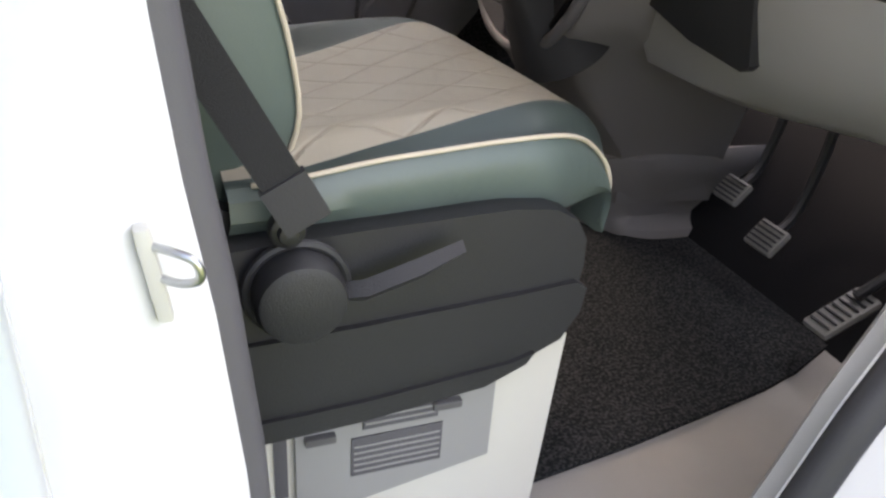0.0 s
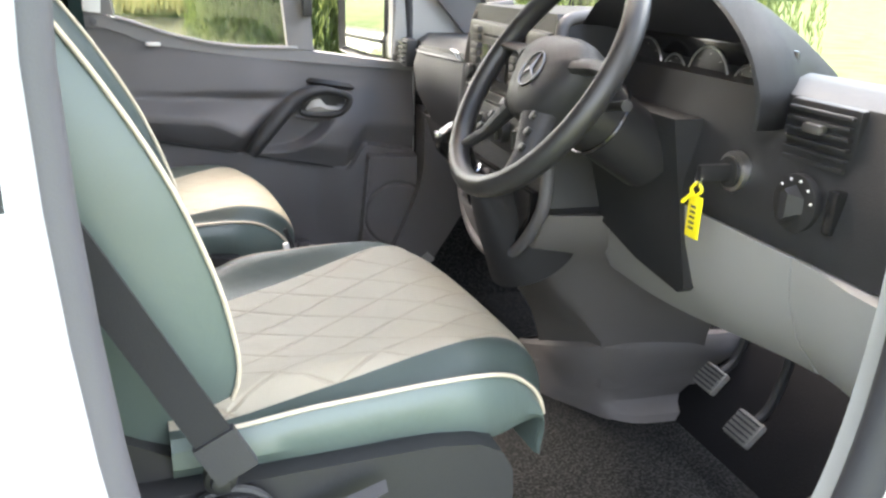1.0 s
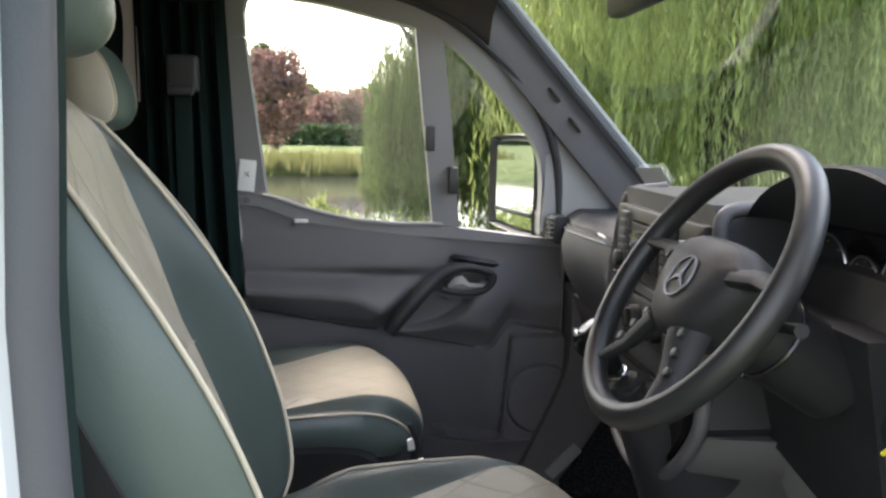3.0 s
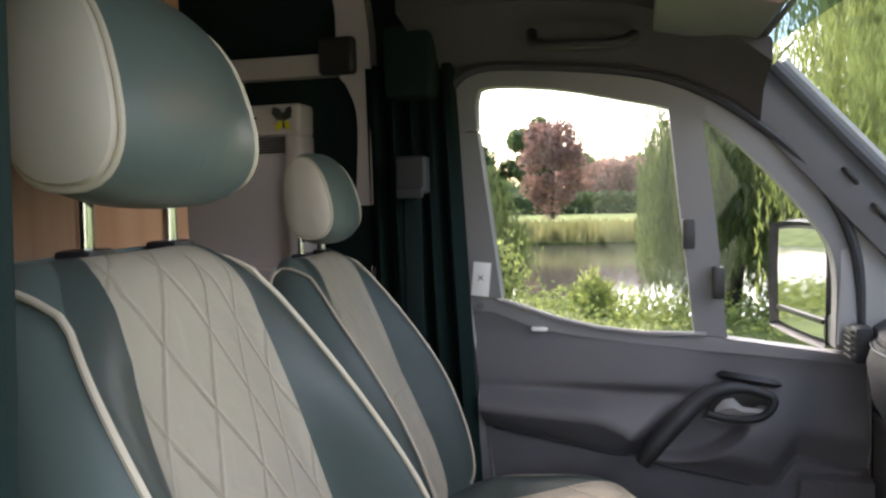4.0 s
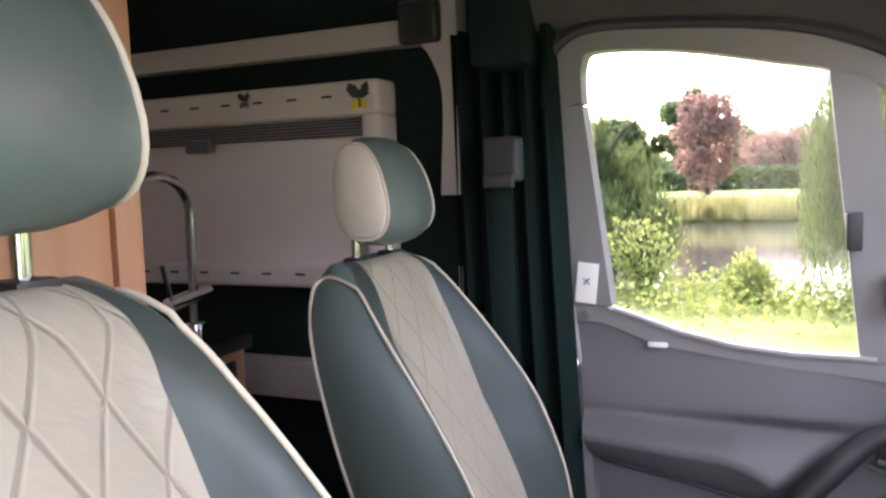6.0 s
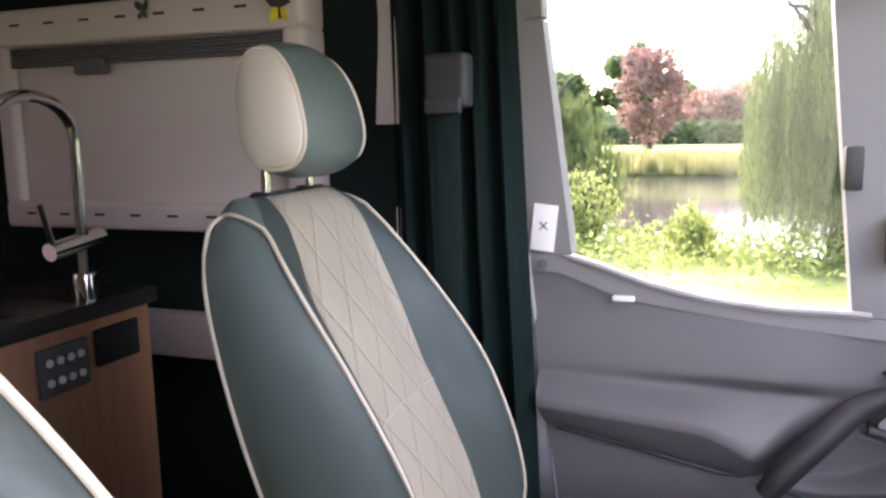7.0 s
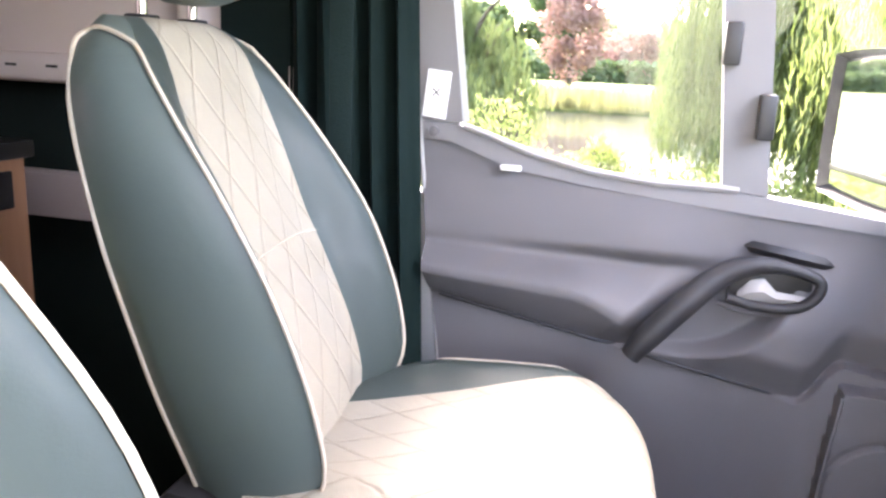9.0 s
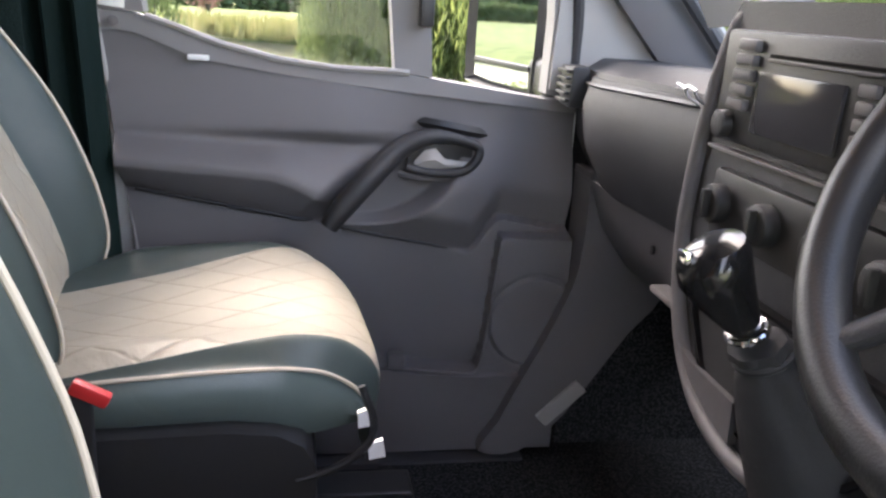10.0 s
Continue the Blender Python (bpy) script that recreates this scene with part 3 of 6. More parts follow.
    # notice
    n = part("notice", box((0.0, 1.776, -0.040), (0.042, 1.778, 0.040), 0.0005), M_PAPER, None, "white paper safety notice with black cross")
    n.data.transform(Matrix.Translation((0.008, 0.008, 1.084)) @ Matrix.Rotation(radians(6), 4, "Y"))
    tagged(n, "white printed safety notice stuck to the window frame", "notice")
    for a in (45, -45):
        part("printed_bar", box((-0.009, -0.001, -0.001), (0.009, 0.0, 0.001), 0, Matrix.Rotation(radians(a), 3, "Y")), M_INK, n).data.transform(Matrix.Translation((0.028, 1.7835, 1.085)))


door()


# ---- front: A pillars, windscreen, headliner ----
def ws_x(z, y):
    """Windscreen surface."""
    v = (y - 0.96) / 0.82
    return 0.94 + (1.17 - z) / 1.12 + 0.10 * (1 - v * v)


def windscreen():
    t = thing("windscreen", (1.1, 0.96, 1.0), "raked clear windscreen with dark tinted top band", "windscreen", kind="structure")
    def sheet(z0, z1, m, name):
        rings = []
        for i in range(13):
            y = 0.10 + 1.72 * i / 12
            rings.append([(ws_x(z, y), y, z) for z in [z0 + (z1 - z0) * k / 6 for k in range(7)]])
        p = part(name, loft(rings, closed=False), m, t)
        p.visible_shadow = False
    sheet(0.93, 1.55, M_GLASS, "pane")
    sheet(1.55, 1.64, M_BAND, "tint_band")
    for s in (1, -1):
        yy = lambda d: 0.94 + 0.02 * s + s * d
        pts = [(x + 0.015 - 0.015 * s, z) for x, z in [(0.60, 1.52), (0.72, 1.385), (0.84, 1.25), (0.96, 1.115), (1.10, 0.96)]]
        bm = loft([[(x - 0.035, yy(0.80), z - 0.03), (x + 0.03, yy(0.785), z - 0.005), (x + 0.055, yy(0.80), z + 0.02), (x + 0.055, yy(0.86), z + 0.02), (x - 0.035, yy(0.86), z - 0.03)] for x, z in pts])
        part("pillar_trim", bevelled(bm, 0.008), M_GREY, t, "grey pillar trim")
        part("edge_seal", tube([(x + 0.062, yy(0.775), z + 0.012) for x, z in pts], 0.014, 8), M_RUBBER, t, "dark windscreen edge seal")
        part("bright_strip", tube([(x + 0.085, yy(0.792), z + 0.02) for x, z in pts], 0.010, 8), M_GREY_L, t, "pale outer pillar edge")
        # lower trim triangle between door and pillar
        bm = loft([[(0.80, yy(0.825), 0.94), (1.14, yy(0.815), 0.94), (0.81, yy(0.825), 1.29)], [(0.80, yy(0.87), 0.94), (1.14, yy(0.87), 0.94), (0.81, yy(0.87), 1.29)]])
        if s > 0:
            part("corner_trim", bm, M_GREY_L, t, "light grey corner trim")
    for c in ((0.812, 1.757, 1.298), (0.868, 1.757, 1.222)):
        part("pillar_clip", tube(smooth_path([(c[0] - 0.012, c[1] + 0.01, c[2] + 0.014), (c[0] - 0.01, c[1] - 0.012, c[2] + 0.014), (c[0] + 0.012, c[1] - 0.012, c[2] - 0.012), (c[0] + 0.014, c[1] + 0.01, c[2] - 0.012)], 4), 0.005, 8), M_BLACK, t)
    part("wiper", tube([(1.20, 0.20, 1.03), (1.27, 0.55, 1.01), (1.31, 0.95, 0.99)], 0.008, 6), M_BLACK, t, "black wiper")


windscreen()


def headliner():
    t = thing("ceiling", (0.2, 0.96, 1.6), "grey fabric cab headliner with overhead lining", "ceiling", kind="structure")
    rings = []
    for i in range(25):
        y = 0.06 + 1.80 * i / 24
        v = abs(y - 0.96) / 0.90
        h = 0.14 * (1 - v ** 3.0)
        rings.append([(x, y, 1.595 + h * k + dz) for x, k, dz in
                      [(-0.10, 1.0, 0.02), (0.15, 1.0, 0.01), (0.40, 0.9, 0.0), (0.55, 0.55, 0.0), (0.64, 0.25, -0.02), (0.66, 0.25, 0.0), (0.58, 0.7, 0.03), (0.40, 1.1, 0.04), (-0.10, 1.1, 0.05)]])
    part("lining", loft(rings), M_HEAD, t)
    # lining that rolls down to the door's seal and runs forward into the screen pillar
    rings = []
    for x in [-0.10 + 0.02 * k for k in range(38)]:
        zs = lerp_table([(-0.10, 1.555)] + DOOR_TOP[2:9], x)
        cap = 1.17 + 1.12 * (0.985 - x)
        rings.append([(x, y, min(zs + d, cap)) for y, d in ((1.752, 0.010), (1.738, 0.020), (1.724, 0.040), (1.70, 0.070), (1.65, 0.092), (1.58, 0.108), (1.58, 0.25), (1.90, 0.25), (1.90, 0.010))])
    part("side_lining", loft(rings), M_HEAD, t, "grey fabric lining over the passenger door")
    # black corner of the partition above the curtain
    part("corner_cover", box((-0.16, 1.66, 1.50), (-0.05, 1.80, 1.66), 0.02), M_LINING, t, "dark lined corner cover")


headliner()


def seat(at, dz, label, lean=0.0, turn=4.5, slim=0.014, rest=0.090, lift=0.0):
    """A cab seat in the driver's place, moved by (dx, dy) and raised by dz; cushion front points to +x."""
    X, Y = at
    Z = dz
    t = thing("cab_seat", (X + 0.3, Y, FLOOR), label, "seat", group="cab seats")
    # cushion
    TOP = [(0.17, 0.724), (0.25, 0.724), (0.34, 0.728), (0.44, 0.732), (0.53, 0.731), (0.59, 0.720), (0.632, 0.693), (0.650, 0.655), (0.645, 0.610)]
    prof = catmull2(TOP, 4)
    def half(x):
        return 0.246 - 0.008 * step(0.35, 0.15, x) - 0.045 * step(0.50, 0.68, x)
    def cush(i, v):
        x, z = prof[i]
        a = abs(v)
        hw = half(x)
        fwd = 0.03 * a ** 4 * step(0.45, 0.63, x)
        bol = 0.016 * step(0.45, 0.85, a) * step(0.66, 0.50, x) - 0.024 * step(0.78, 1.0, a)
        bol -= (0.05 if v > 0 else 0.012) * step(0.33, 0.17, x) * step(0.5, 1.0, a)
        dip = -0.012 * (1 - a) * step(0.6, 0.3, x)
        return Vector((X + x - fwd, Y + v * hw, Z + z + bol + dip))
    def wedge(i, sgn):
        s = min(1.0, max(0.0, (prof[i][0] - 0.20) / 0.40))
        return 0.95 - 0.22 * s ** 1.5 if sgn < 0 else 0.20 + 0.64 * s ** 0.9
    def sheet(vs_of, m, name, lab, uvs=False):
        bm = bmesh.new()
        uvl = bm.loops.layers.uv.new("UVMap")
        rows, uvd, s = [], {}, 0.0
        for i in range(len(prof)):
            if i:
                s += math.dist(prof[i], prof[i - 1])
            row = []
            for v in vs_of(i):
                p = bm.verts.new(cush(i, v))
                uvd[p] = (v * half(prof[i][0]), s)
                row.append(p)
            rows.append(row)
        for a, b in zip(rows, rows[1:]):
            for k in range(len(a) - 1):
                f = bm.faces.new((a[k], a[k + 1], b[k + 1], b[k]))
                for l in f.loops:
                    l[uvl].uv = uvd[l.vert]
        bmesh.ops.solidify(bm, geom=bm.faces[:], thickness=0.02)
        return part(name, bm, m, t, lab)
    sheet(lambda i: [-wedge(i, -1) + (wedge(i, -1) + wedge(i, 1)) * k / 16 for k in range(17)], M_QUILT, "cushion_panel", "quilted cream leather panel")
    for sgn in (-1, 1):
        sheet(lambda i: [sgn * (wedge(i, sgn) + (1 - wedge(i, sgn)) * k / 10) for k in range(11)], M_TEAL, "cushion_bolster", "dark green leather bolster")
        # side wall below the piping
        bm = bmesh.new()
        rows = []
        for i in range(len(prof)):
            p = cush(i, sgn * 1.0)
            zl = Z + 0.655 - 0.03 * step(0.4, 0.6, prof[i][0])
            low = min(zl, p.z - 0.012)
            rows.append([bm.verts.new(p + Vector((0, sgn * d, 0)) + Vector((0, 0, (low - p.z) * f))) for f, d in ((0, 0.0), (0.2, 0.010), (0.6, 0.012), (1.0, -0.004), (1.0, -0.06))])
        for a, b in zip(rows, rows[1:]):
            for k in range(4):
                bm.faces.new((a[k], a[k + 1], b[k + 1], b[k]))
        part("cushion_side", bm, M_TEAL, t)
        part("piping", tube([cush(i, sgn * 1.0) + Vector((0.002, sgn * 0.003, 0.002)) for i in range(1, len(prof) - 4)], 0.0027, 8), M_PIPE, t, "cream piping")
    part("cushion_core", box((X + 0.16, Y - 0.165, Z + 0.60), (X + 0.625, Y + 0.165, Z + 0.69), 0.02), M_TEAL, t)
    # backrest: rows from the bottom, over the top and down behind: z, rear x, front x at the bolster, front x in the middle, half width
    ROWS = [(0.66, 0.085, 0.215, 0.190, 0.190), (0.74, 0.064, 0.255, 0.190, 0.208), (0.82, 0.038, 0.250, 0.170, 0.216), (0.90, 0.015, 0.228, 0.140, 0.218), (0.98, -0.006, 0.196, 0.108, 0.219),
            (1.06, -0.024, 0.152, 0.080, 0.214), (1.12, -0.036, 0.112, 0.060, 0.205), (1.17, -0.044, 0.076, 0.045, 0.190), (1.205, -0.044, 0.046, 0.034, 0.166), (1.226, -0.040, 0.024, 0.020, 0.140),
            (1.237, -0.034, 0.004, 0.003, 0.122), (1.235, -0.030, -0.014, -0.014, 0.118), (1.222, -0.034, -0.032, -0.032, 0.120)]
    ROWS = [(z, r + lean * (1.22 - z), b + lean * (1.22 - z), m + lean * (1.22 - z), w) for z, r, b, m, w in ROWS]
    cols = [catmull2([(r[0], r[k]) for r in ROWS], 4) for k in (1, 2, 3, 4)]
    NB = len(cols[0])
    def narrow(z):
        return slim + 0.020 * step(0.93, 1.10, z) * step(1.23, 1.15, z)
    def back(i, v):
        z = cols[0][i][0]
        rear, fb, fm, hw = (c[i][1] for c in cols)
        a = abs(v)
        x = fm + (fb - 0.014 - fm) * step(0.55, 1.0, a)
        x += 0.007 * (1 - a * a) * step(0.70, 0.95, z) * step(1.20, 1.05, z)
        return Vector((X + x - max(0, v) * slim * 0.5, Y + v * hw - max(0, v) * narrow(z), Z + z))
    NEAR = [(0.66, 0.70), (0.74, 0.80), (0.90, 0.79), (1.02, 0.75), (1.12, 0.68), (1.17, 0.64), (1.205, 0.70), (1.23, 0.78)]
    FAR = [(0.66, 0.60), (0.74, 0.63), (0.90, 0.61), (0.98, 0.60), (1.06, 0.64), (1.12, 0.67), (1.17, 0.70), (1.205, 0.76), (1.23, 0.84)]
    def bw(i, sgn):
        return lerp_table(NEAR if sgn < 0 else FAR, min(1.23, cols[0][i][0]))
    def bsheet(vs_of, m, name, lab):
        bm = bmesh.new()
        uvl = bm.loops.layers.uv.new("UVMap")
        rows, uvd, run = [], {}, 0.0
        for i in range(NB):
            if i:
                run += (back(i, 0) - back(i - 1, 0)).length
            row = []
            for v in vs_of(i):
                p = bm.verts.new(back(i, v))
                uvd[p] = (v * max(0.16, cols[3][i][1]), run)
                row.append(p)
            rows.append(row)
        for a, b in zip(rows, rows[1:]):
            for k in range(len(a) - 1):
                f = bm.faces.new((a[k], a[k + 1], b[k + 1], b[k]))
                for l in f.loops:
                    l[uvl].uv = uvd[l.vert]
        bmesh.ops.solidify(bm, geom=bm.faces[:], thickness=0.012)
        return part(name, bm, m, t, lab)
    panel = bsheet(lambda i: [-bw(i, -1) + (bw(i, -1) + bw(i, 1)) * k / 18 for k in range(19)], M_QUILT, "back_panel", "quilted cream leather panel")
    # cross seam of the panel, rising to its middle
    mid = min(range(NB), key=lambda i: abs(cols[0][i][0] - 0.935))
    seam = []
    for k in range(21):
        v = -bw(mid, -1) + (bw(mid, -1) + bw(mid, 1)) * k / 20
        lo, hi = back(mid, v), back(mid + 1, v)
        seam.append(lo.lerp(hi, 1.4 * (1 - v * v) - 0.4) + Vector((0.0012, 0, 0)))
    part("seam", tube(seam, 0.0014, 6), M_PIPE, panel)
    for sgn in (-1, 1):
        bsheet(lambda i: [sgn * (bw(i, sgn) + (1 - bw(i, sgn)) * k / 10) for k in range(11)], M_TEAL, "back_bolster", "dark green leather bolster")
        bm = bmesh.new()
        rows = []
        def flank(i, f):
            p, rx = back(i, sgn), X + cols[0][i][1]
            return Vector((p.x + (rx - p.x) * f, p.y + sgn * (0.016 * (1 - (2 * f - 1) ** 2) - 0.02 * step(0.9, 1.0, f)), p.z))
        for i in range(NB):
            rows.append([bm.verts.new(flank(i, f)) for f in (0, 0.08, 0.3, 0.55, 0.8, 0.92, 1.0)])
        for a, b in zip(rows, rows[1:]):
            for k in range(6):
                bm.faces.new((a[k], a[k + 1], b[k + 1], b[k]))
        part("back_side", bm, M_TEAL, t)
        # piping round the side panel, closed below the shoulder
        def at_z(z, f):
            i = min(range(NB - 12), key=lambda q: abs(cols[0][q][0] - z))
            return flank(i, f) + Vector((0.003 if f < 0.5 else 0, sgn * 0.003, z - cols[0][i][0]))
        rim = [back(i, sgn) + Vector((0.002, sgn * 0.003, 0)) for i in range(NB) if i < NB - 12 and cols[0][i][0] < 1.205]
        rim += smooth_path([at_z(1.208, 0.05), at_z(1.218, 0.25), at_z(1.223, 0.50), at_z(1.220, 0.75), at_z(1.208, 0.90), at_z(1.18, 0.93)], 4)
        rim += [flank(i, 0.93) + Vector((0, sgn * 0.004, 0)) for i in range(NB - 1, 1, -1) if i < NB - 16 and cols[0][i][0] < 1.15]
        part("piping", tube(rim, 0.0027, 8), M_PIPE, t, "cream piping")
        part("hinge_cover", bevelled(loft([[(X + x, Y + sgn * y, Z + z) for x, z in ((0.055, 0.60), (0.058, 0.685), (0.085, 0.712), (0.125, 0.706), (0.19, 0.668), (0.25, 0.645), (0.28, 0.60))] for y in (0.185, 0.232)]), 0.010, 3), M_CHAR, t, "charcoal plastic hinge cover")
    # back shell and top
    bm = bmesh.new()
    rows = [[bm.verts.new((X + cols[0][i][1] - 0.012 * (1 - (k / 5 - 1) ** 2), Y + (k / 5 - 1) * (cols[3][i][1] - 0.02), Z + cols[0][i][0])) for k in range(11)] for i in range(NB)]
    for a, b in zip(rows, rows[1:]):
        for k in range(10):
            bm.faces.new((a[k], a[k + 1], b[k + 1], b[k]))
    part("back_shell", bm, M_TEAL, t)
    # headrest
    hx, hz = X - 0.002, Z + 1.343 + lift
    def hring(v, s, sz, out=0.0):
        """A slice across the headrest: full below, drawn in towards the top."""
        pts = []
        for k in range(32):
            a = k * math.tau / 32
            ca, sa = math.cos(a), math.sin(a)
            px = math.copysign(abs(ca) ** 0.78, ca) * 0.041 * s
            pz = math.copysign(abs(sa) ** 0.74, sa) * 0.085 * sz
            h = pz / 0.085
            px += -0.010 * h + 0.010 * (1 - h * h) * (1 if ca > 0 else 0.3) * s
            px *= 1 - 0.16 * h
            wide = (rest if v < 0 else 0.092) * (1.02 - 0.075 * h - 0.06 * h * h)
            pts.append((hx + px, Y + v * wide + math.copysign(out, v), hz + pz - 0.008 * abs(v) ** 3 * max(0, h) + 0.010 * abs(v) ** 3 * max(0, -h)))
        return pts
    prof_h = [(-1.0, 0.93, 0.95), (-0.9, 1.0, 0.985), (-0.7, 1.08, 1.0), (-0.4, 1.17, 1.015), (0, 1.22, 1.02), (0.4, 1.17, 1.015), (0.7, 1.08, 1.0), (0.9, 1.0, 0.985), (1.0, 0.93, 0.95)]
    hr = part("headrest", loft([hring(v, s, sz) for v, s, sz in prof_h], caps=False), M_TEAL, t, "dark green leather headrest with cream ends")
    for sgn in (-1, 1):
        part("end_panel", loft([hring(sgn, 0.925, 0.945), hring(sgn, 0.89, 0.91, 0.007), hring(sgn, 0.7, 0.72, 0.012), hring(sgn, 0.2, 0.2, 0.014)]), M_CREAM_SHADED, hr, "cream leather end panel")
        part("piping", tube(hring(sgn, 0.945, 0.965), 0.0028, 8, closed=True), M_PIPE, hr)
        part("post", tube([(X - 0.022, Y + sgn * 0.063, Z + 1.20), (X - 0.02, Y + sgn * 0.063, Z + 1.30)], 0.0065, 12), M_CHROME, t, "chrome headrest post")
        part("post_guide", box((X - 0.036, Y + sgn * 0.063 - 0.018, Z + 1.232), (X - 0.006, Y + sgn * 0.063 + 0.018, Z + 1.242), 0.005), M_BLACK, t, "black plastic guide")
    # the seat stands slightly turned on its swivel
    p = Vector((X, Y, 0))
    t.matrix_world = Matrix.Translation(p) @ Matrix.Rotation(radians(turn), 4, "Z") @ Matrix.Translation(-p) @ t.matrix_world
    return t


def seat_base(t, X, Y, Z, turn=4.5):
    """Plastic side cover, controls and box under a seat."""
    shell = [(0.16, 0.655), (0.30, 0.660), (0.46, 0.662), (0.510, 0.656), (0.540, 0.640), (0.554, 0.615), (0.556, 0.58), (0.552, 0.552), (0.36, 0.548), (0.09, 0.545), (0.09, 0.66)]
    lip = [(0.09, 0.553), (0.30, 0.556), (0.48, 0.562), (0.545, 0.566), (0.560, 0.556), (0.556, 0.525), (0.535, 0.492), (0.48, 0.468), (0.36, 0.452), (0.16, 0.445), (0.09, 0.46)]
    foot = [(0.10, 0.462), (0.30, 0.464), (0.47, 0.476), (0.50, 0.484), (0.49, 0.470), (0.44, 0.450), (0.30, 0.438), (0.10, 0.434)]
    p = Vector((X, Y, 0))
    turned = Matrix.Translation(p) @ Matrix.Rotation(radians(turn * 0.5), 4, "Z") @ Matrix.Translation(-p)
    for nm, pts, ys in (("seat_pan_cover", shell, (-0.260, 0.255)), ("lower_cover", lip, (-0.268, 0.258)), ("cover_lip", foot, (-0.274, 0.26))):
        bm = loft([[(X + x, Y + y, Z + z) for x, z in pts] for y in ys])
        bm.transform(turned)
        part(nm, bevelled(bm, 0.011 if nm != "cover_lip" else 0.005, 3), M_CHAR, t, "charcoal plastic seat pan cover")


seat_d = seat((0.012, 0.522), 0.0, "driver's seat in dark green and cream quilted leather with cream piping", slim=0.022, rest=0.120, lift=0.014)
seat_base(seat_d, 0.012, 0.522, 0)
seat_p = seat((-0.202, 1.387), -0.064, "passenger seat in dark green and cream quilted leather with cream piping", 0.045)
seat_base(seat_p, -0.202, 1.387, -0.064)


def driver_controls():
    t = seat_d
    part("recline_dial", disc((0.254, 0.258, 0.616), (0, -1, 0), 0.043, 0.036, 40, 0.3), M_CHAR, t, "round charcoal adjuster dial")
    part("lever", loft([[(x, y, z - h), (x, y - 0.012, z), (x, y, z + h), (x, y + 0.008, z)] for x, y, z, h in
                        [(0.285, 0.260, 0.606, 0.009), (0.315, 0.246, 0.612, 0.012), (0.37, 0.244, 0.630, 0.012), (0.414, 0.250, 0.645, 0.007)]]), M_CHAR, t, "charcoal height lever")
    part("dial_rim", tube([(0.254 + 0.047 * math.cos(q), 0.258, 0.616 + 0.047 * math.sin(q)) for q in [math.tau * k / 40 for k in range(40)]], 0.005, 8, closed=True), M_CHAR, t)
    # cream box and its hatch
    b = part("seat_box", bevelled(loft([[(x, y, z) for x, z in ((0.16, FLOOR), (0.572, FLOOR), (0.588, 0.47), (0.16, 0.47))] for y in (0.312, 0.74)]), 0.006), M_CREAMBOX, t, "cream painted steel seat box")
    hatch = part("hatch", bevelled(loft([[(x, y, z) for x, z in ((0.255, 0.265), (0.495, 0.31), (0.495, 0.45), (0.255, 0.425))] for y in (0.302, 0.313)]), 0.004), M_GREY_L, b, "grey plastic battery hatch")
    for x, z, w, n in ((0.335, 0.395, 0.085, 3), (0.322, 0.345, 0.105, 5)):
        part("label", box((x - 0.003, 0.2995, z - 0.009 * n + 0.022), (x + w + 0.003, 0.3018, z + 0.034), 0.0005), M_SEAL, hatch, "dark printed label")
        for k in range(n):
            part("printed_bar", box((x, 0.2985, z - 0.009 * k + 0.02), (x + w, 0.3015, z - 0.009 * k + 0.0225), 0), M_GREY_L, hatch)
    for x in (0.265, 0.415):
        part("catch", box((x, 0.292, 0.385 + 0.12 * (x - 0.265)), (x + 0.035, 0.303, 0.395 + 0.12 * (x - 0.265)), 0.002), M_GREY, hatch)
    part("label", box((0.232, 0.309, 0.30), (0.247, 0.3125, 0.415), 0.0005), M_SEAL, b, "dark printed label")
    # belt anchor and webbing
    sb = thing("seat_belt", (0.228, 0.25, 0.671), "black seat belt webbing running to a bolted anchor", "seat belt")
    A, B = Vector((0.258, 0.246, 0.700)), Vector((0.075, 0.272, 1.04))
    d = (B - A).normalized()
    side = d.cross(Vector((0, 1, 0))).normalized()
    for nm, r0, r1, w, m in (("webbing", 0.0, 1.0, 0.019, M_BELT), ("sleeve", -0.03, 0.09, 0.022, M_RUBBER)):
        p0, p1 = A + (B - A) * r0, A + (B - A) * r1
        n = Vector((0, 0.0025 if nm == "webbing" else 0.006, 0))
        part(nm, bevelled(loft([[p - side * w - n, p + side * w - n, p + side * w + n, p - side * w + n] for p in (p0, p1)]), 0.001), m, sb)
    part("anchor_bolt", disc((0.246, 0.252, 0.680), (0, -1, 0), 0.010, 0.012, 20, 0.3), M_BLACK, sb)
    part("anchor_cover", disc((0.246, 0.262, 0.680), (0, -1, 0), 0.017, 0.014, 20, 0.3), M_BLACK, sb)


driver_controls()
part("seat_box", bevelled(box((-0.04, 1.16, FLOOR), (0.37, 1.62, 0.40), 0), 0.01), M_BLACK, seat_p, "black steel seat box")
for x, z in ((0.420, 0.606), (0.434, 0.563)):
    part("clip", bevelled(loft([[(x - 0.008, y, z - 0.012), (x + 0.012, y, z - 0.008), (x + 0.008, y, z + 0.014), (x - 0.010, y, z + 0.008)] for y in (1.156, 1.164)]), 0.002), M_PAPER, seat_p, "small white plastic clip")


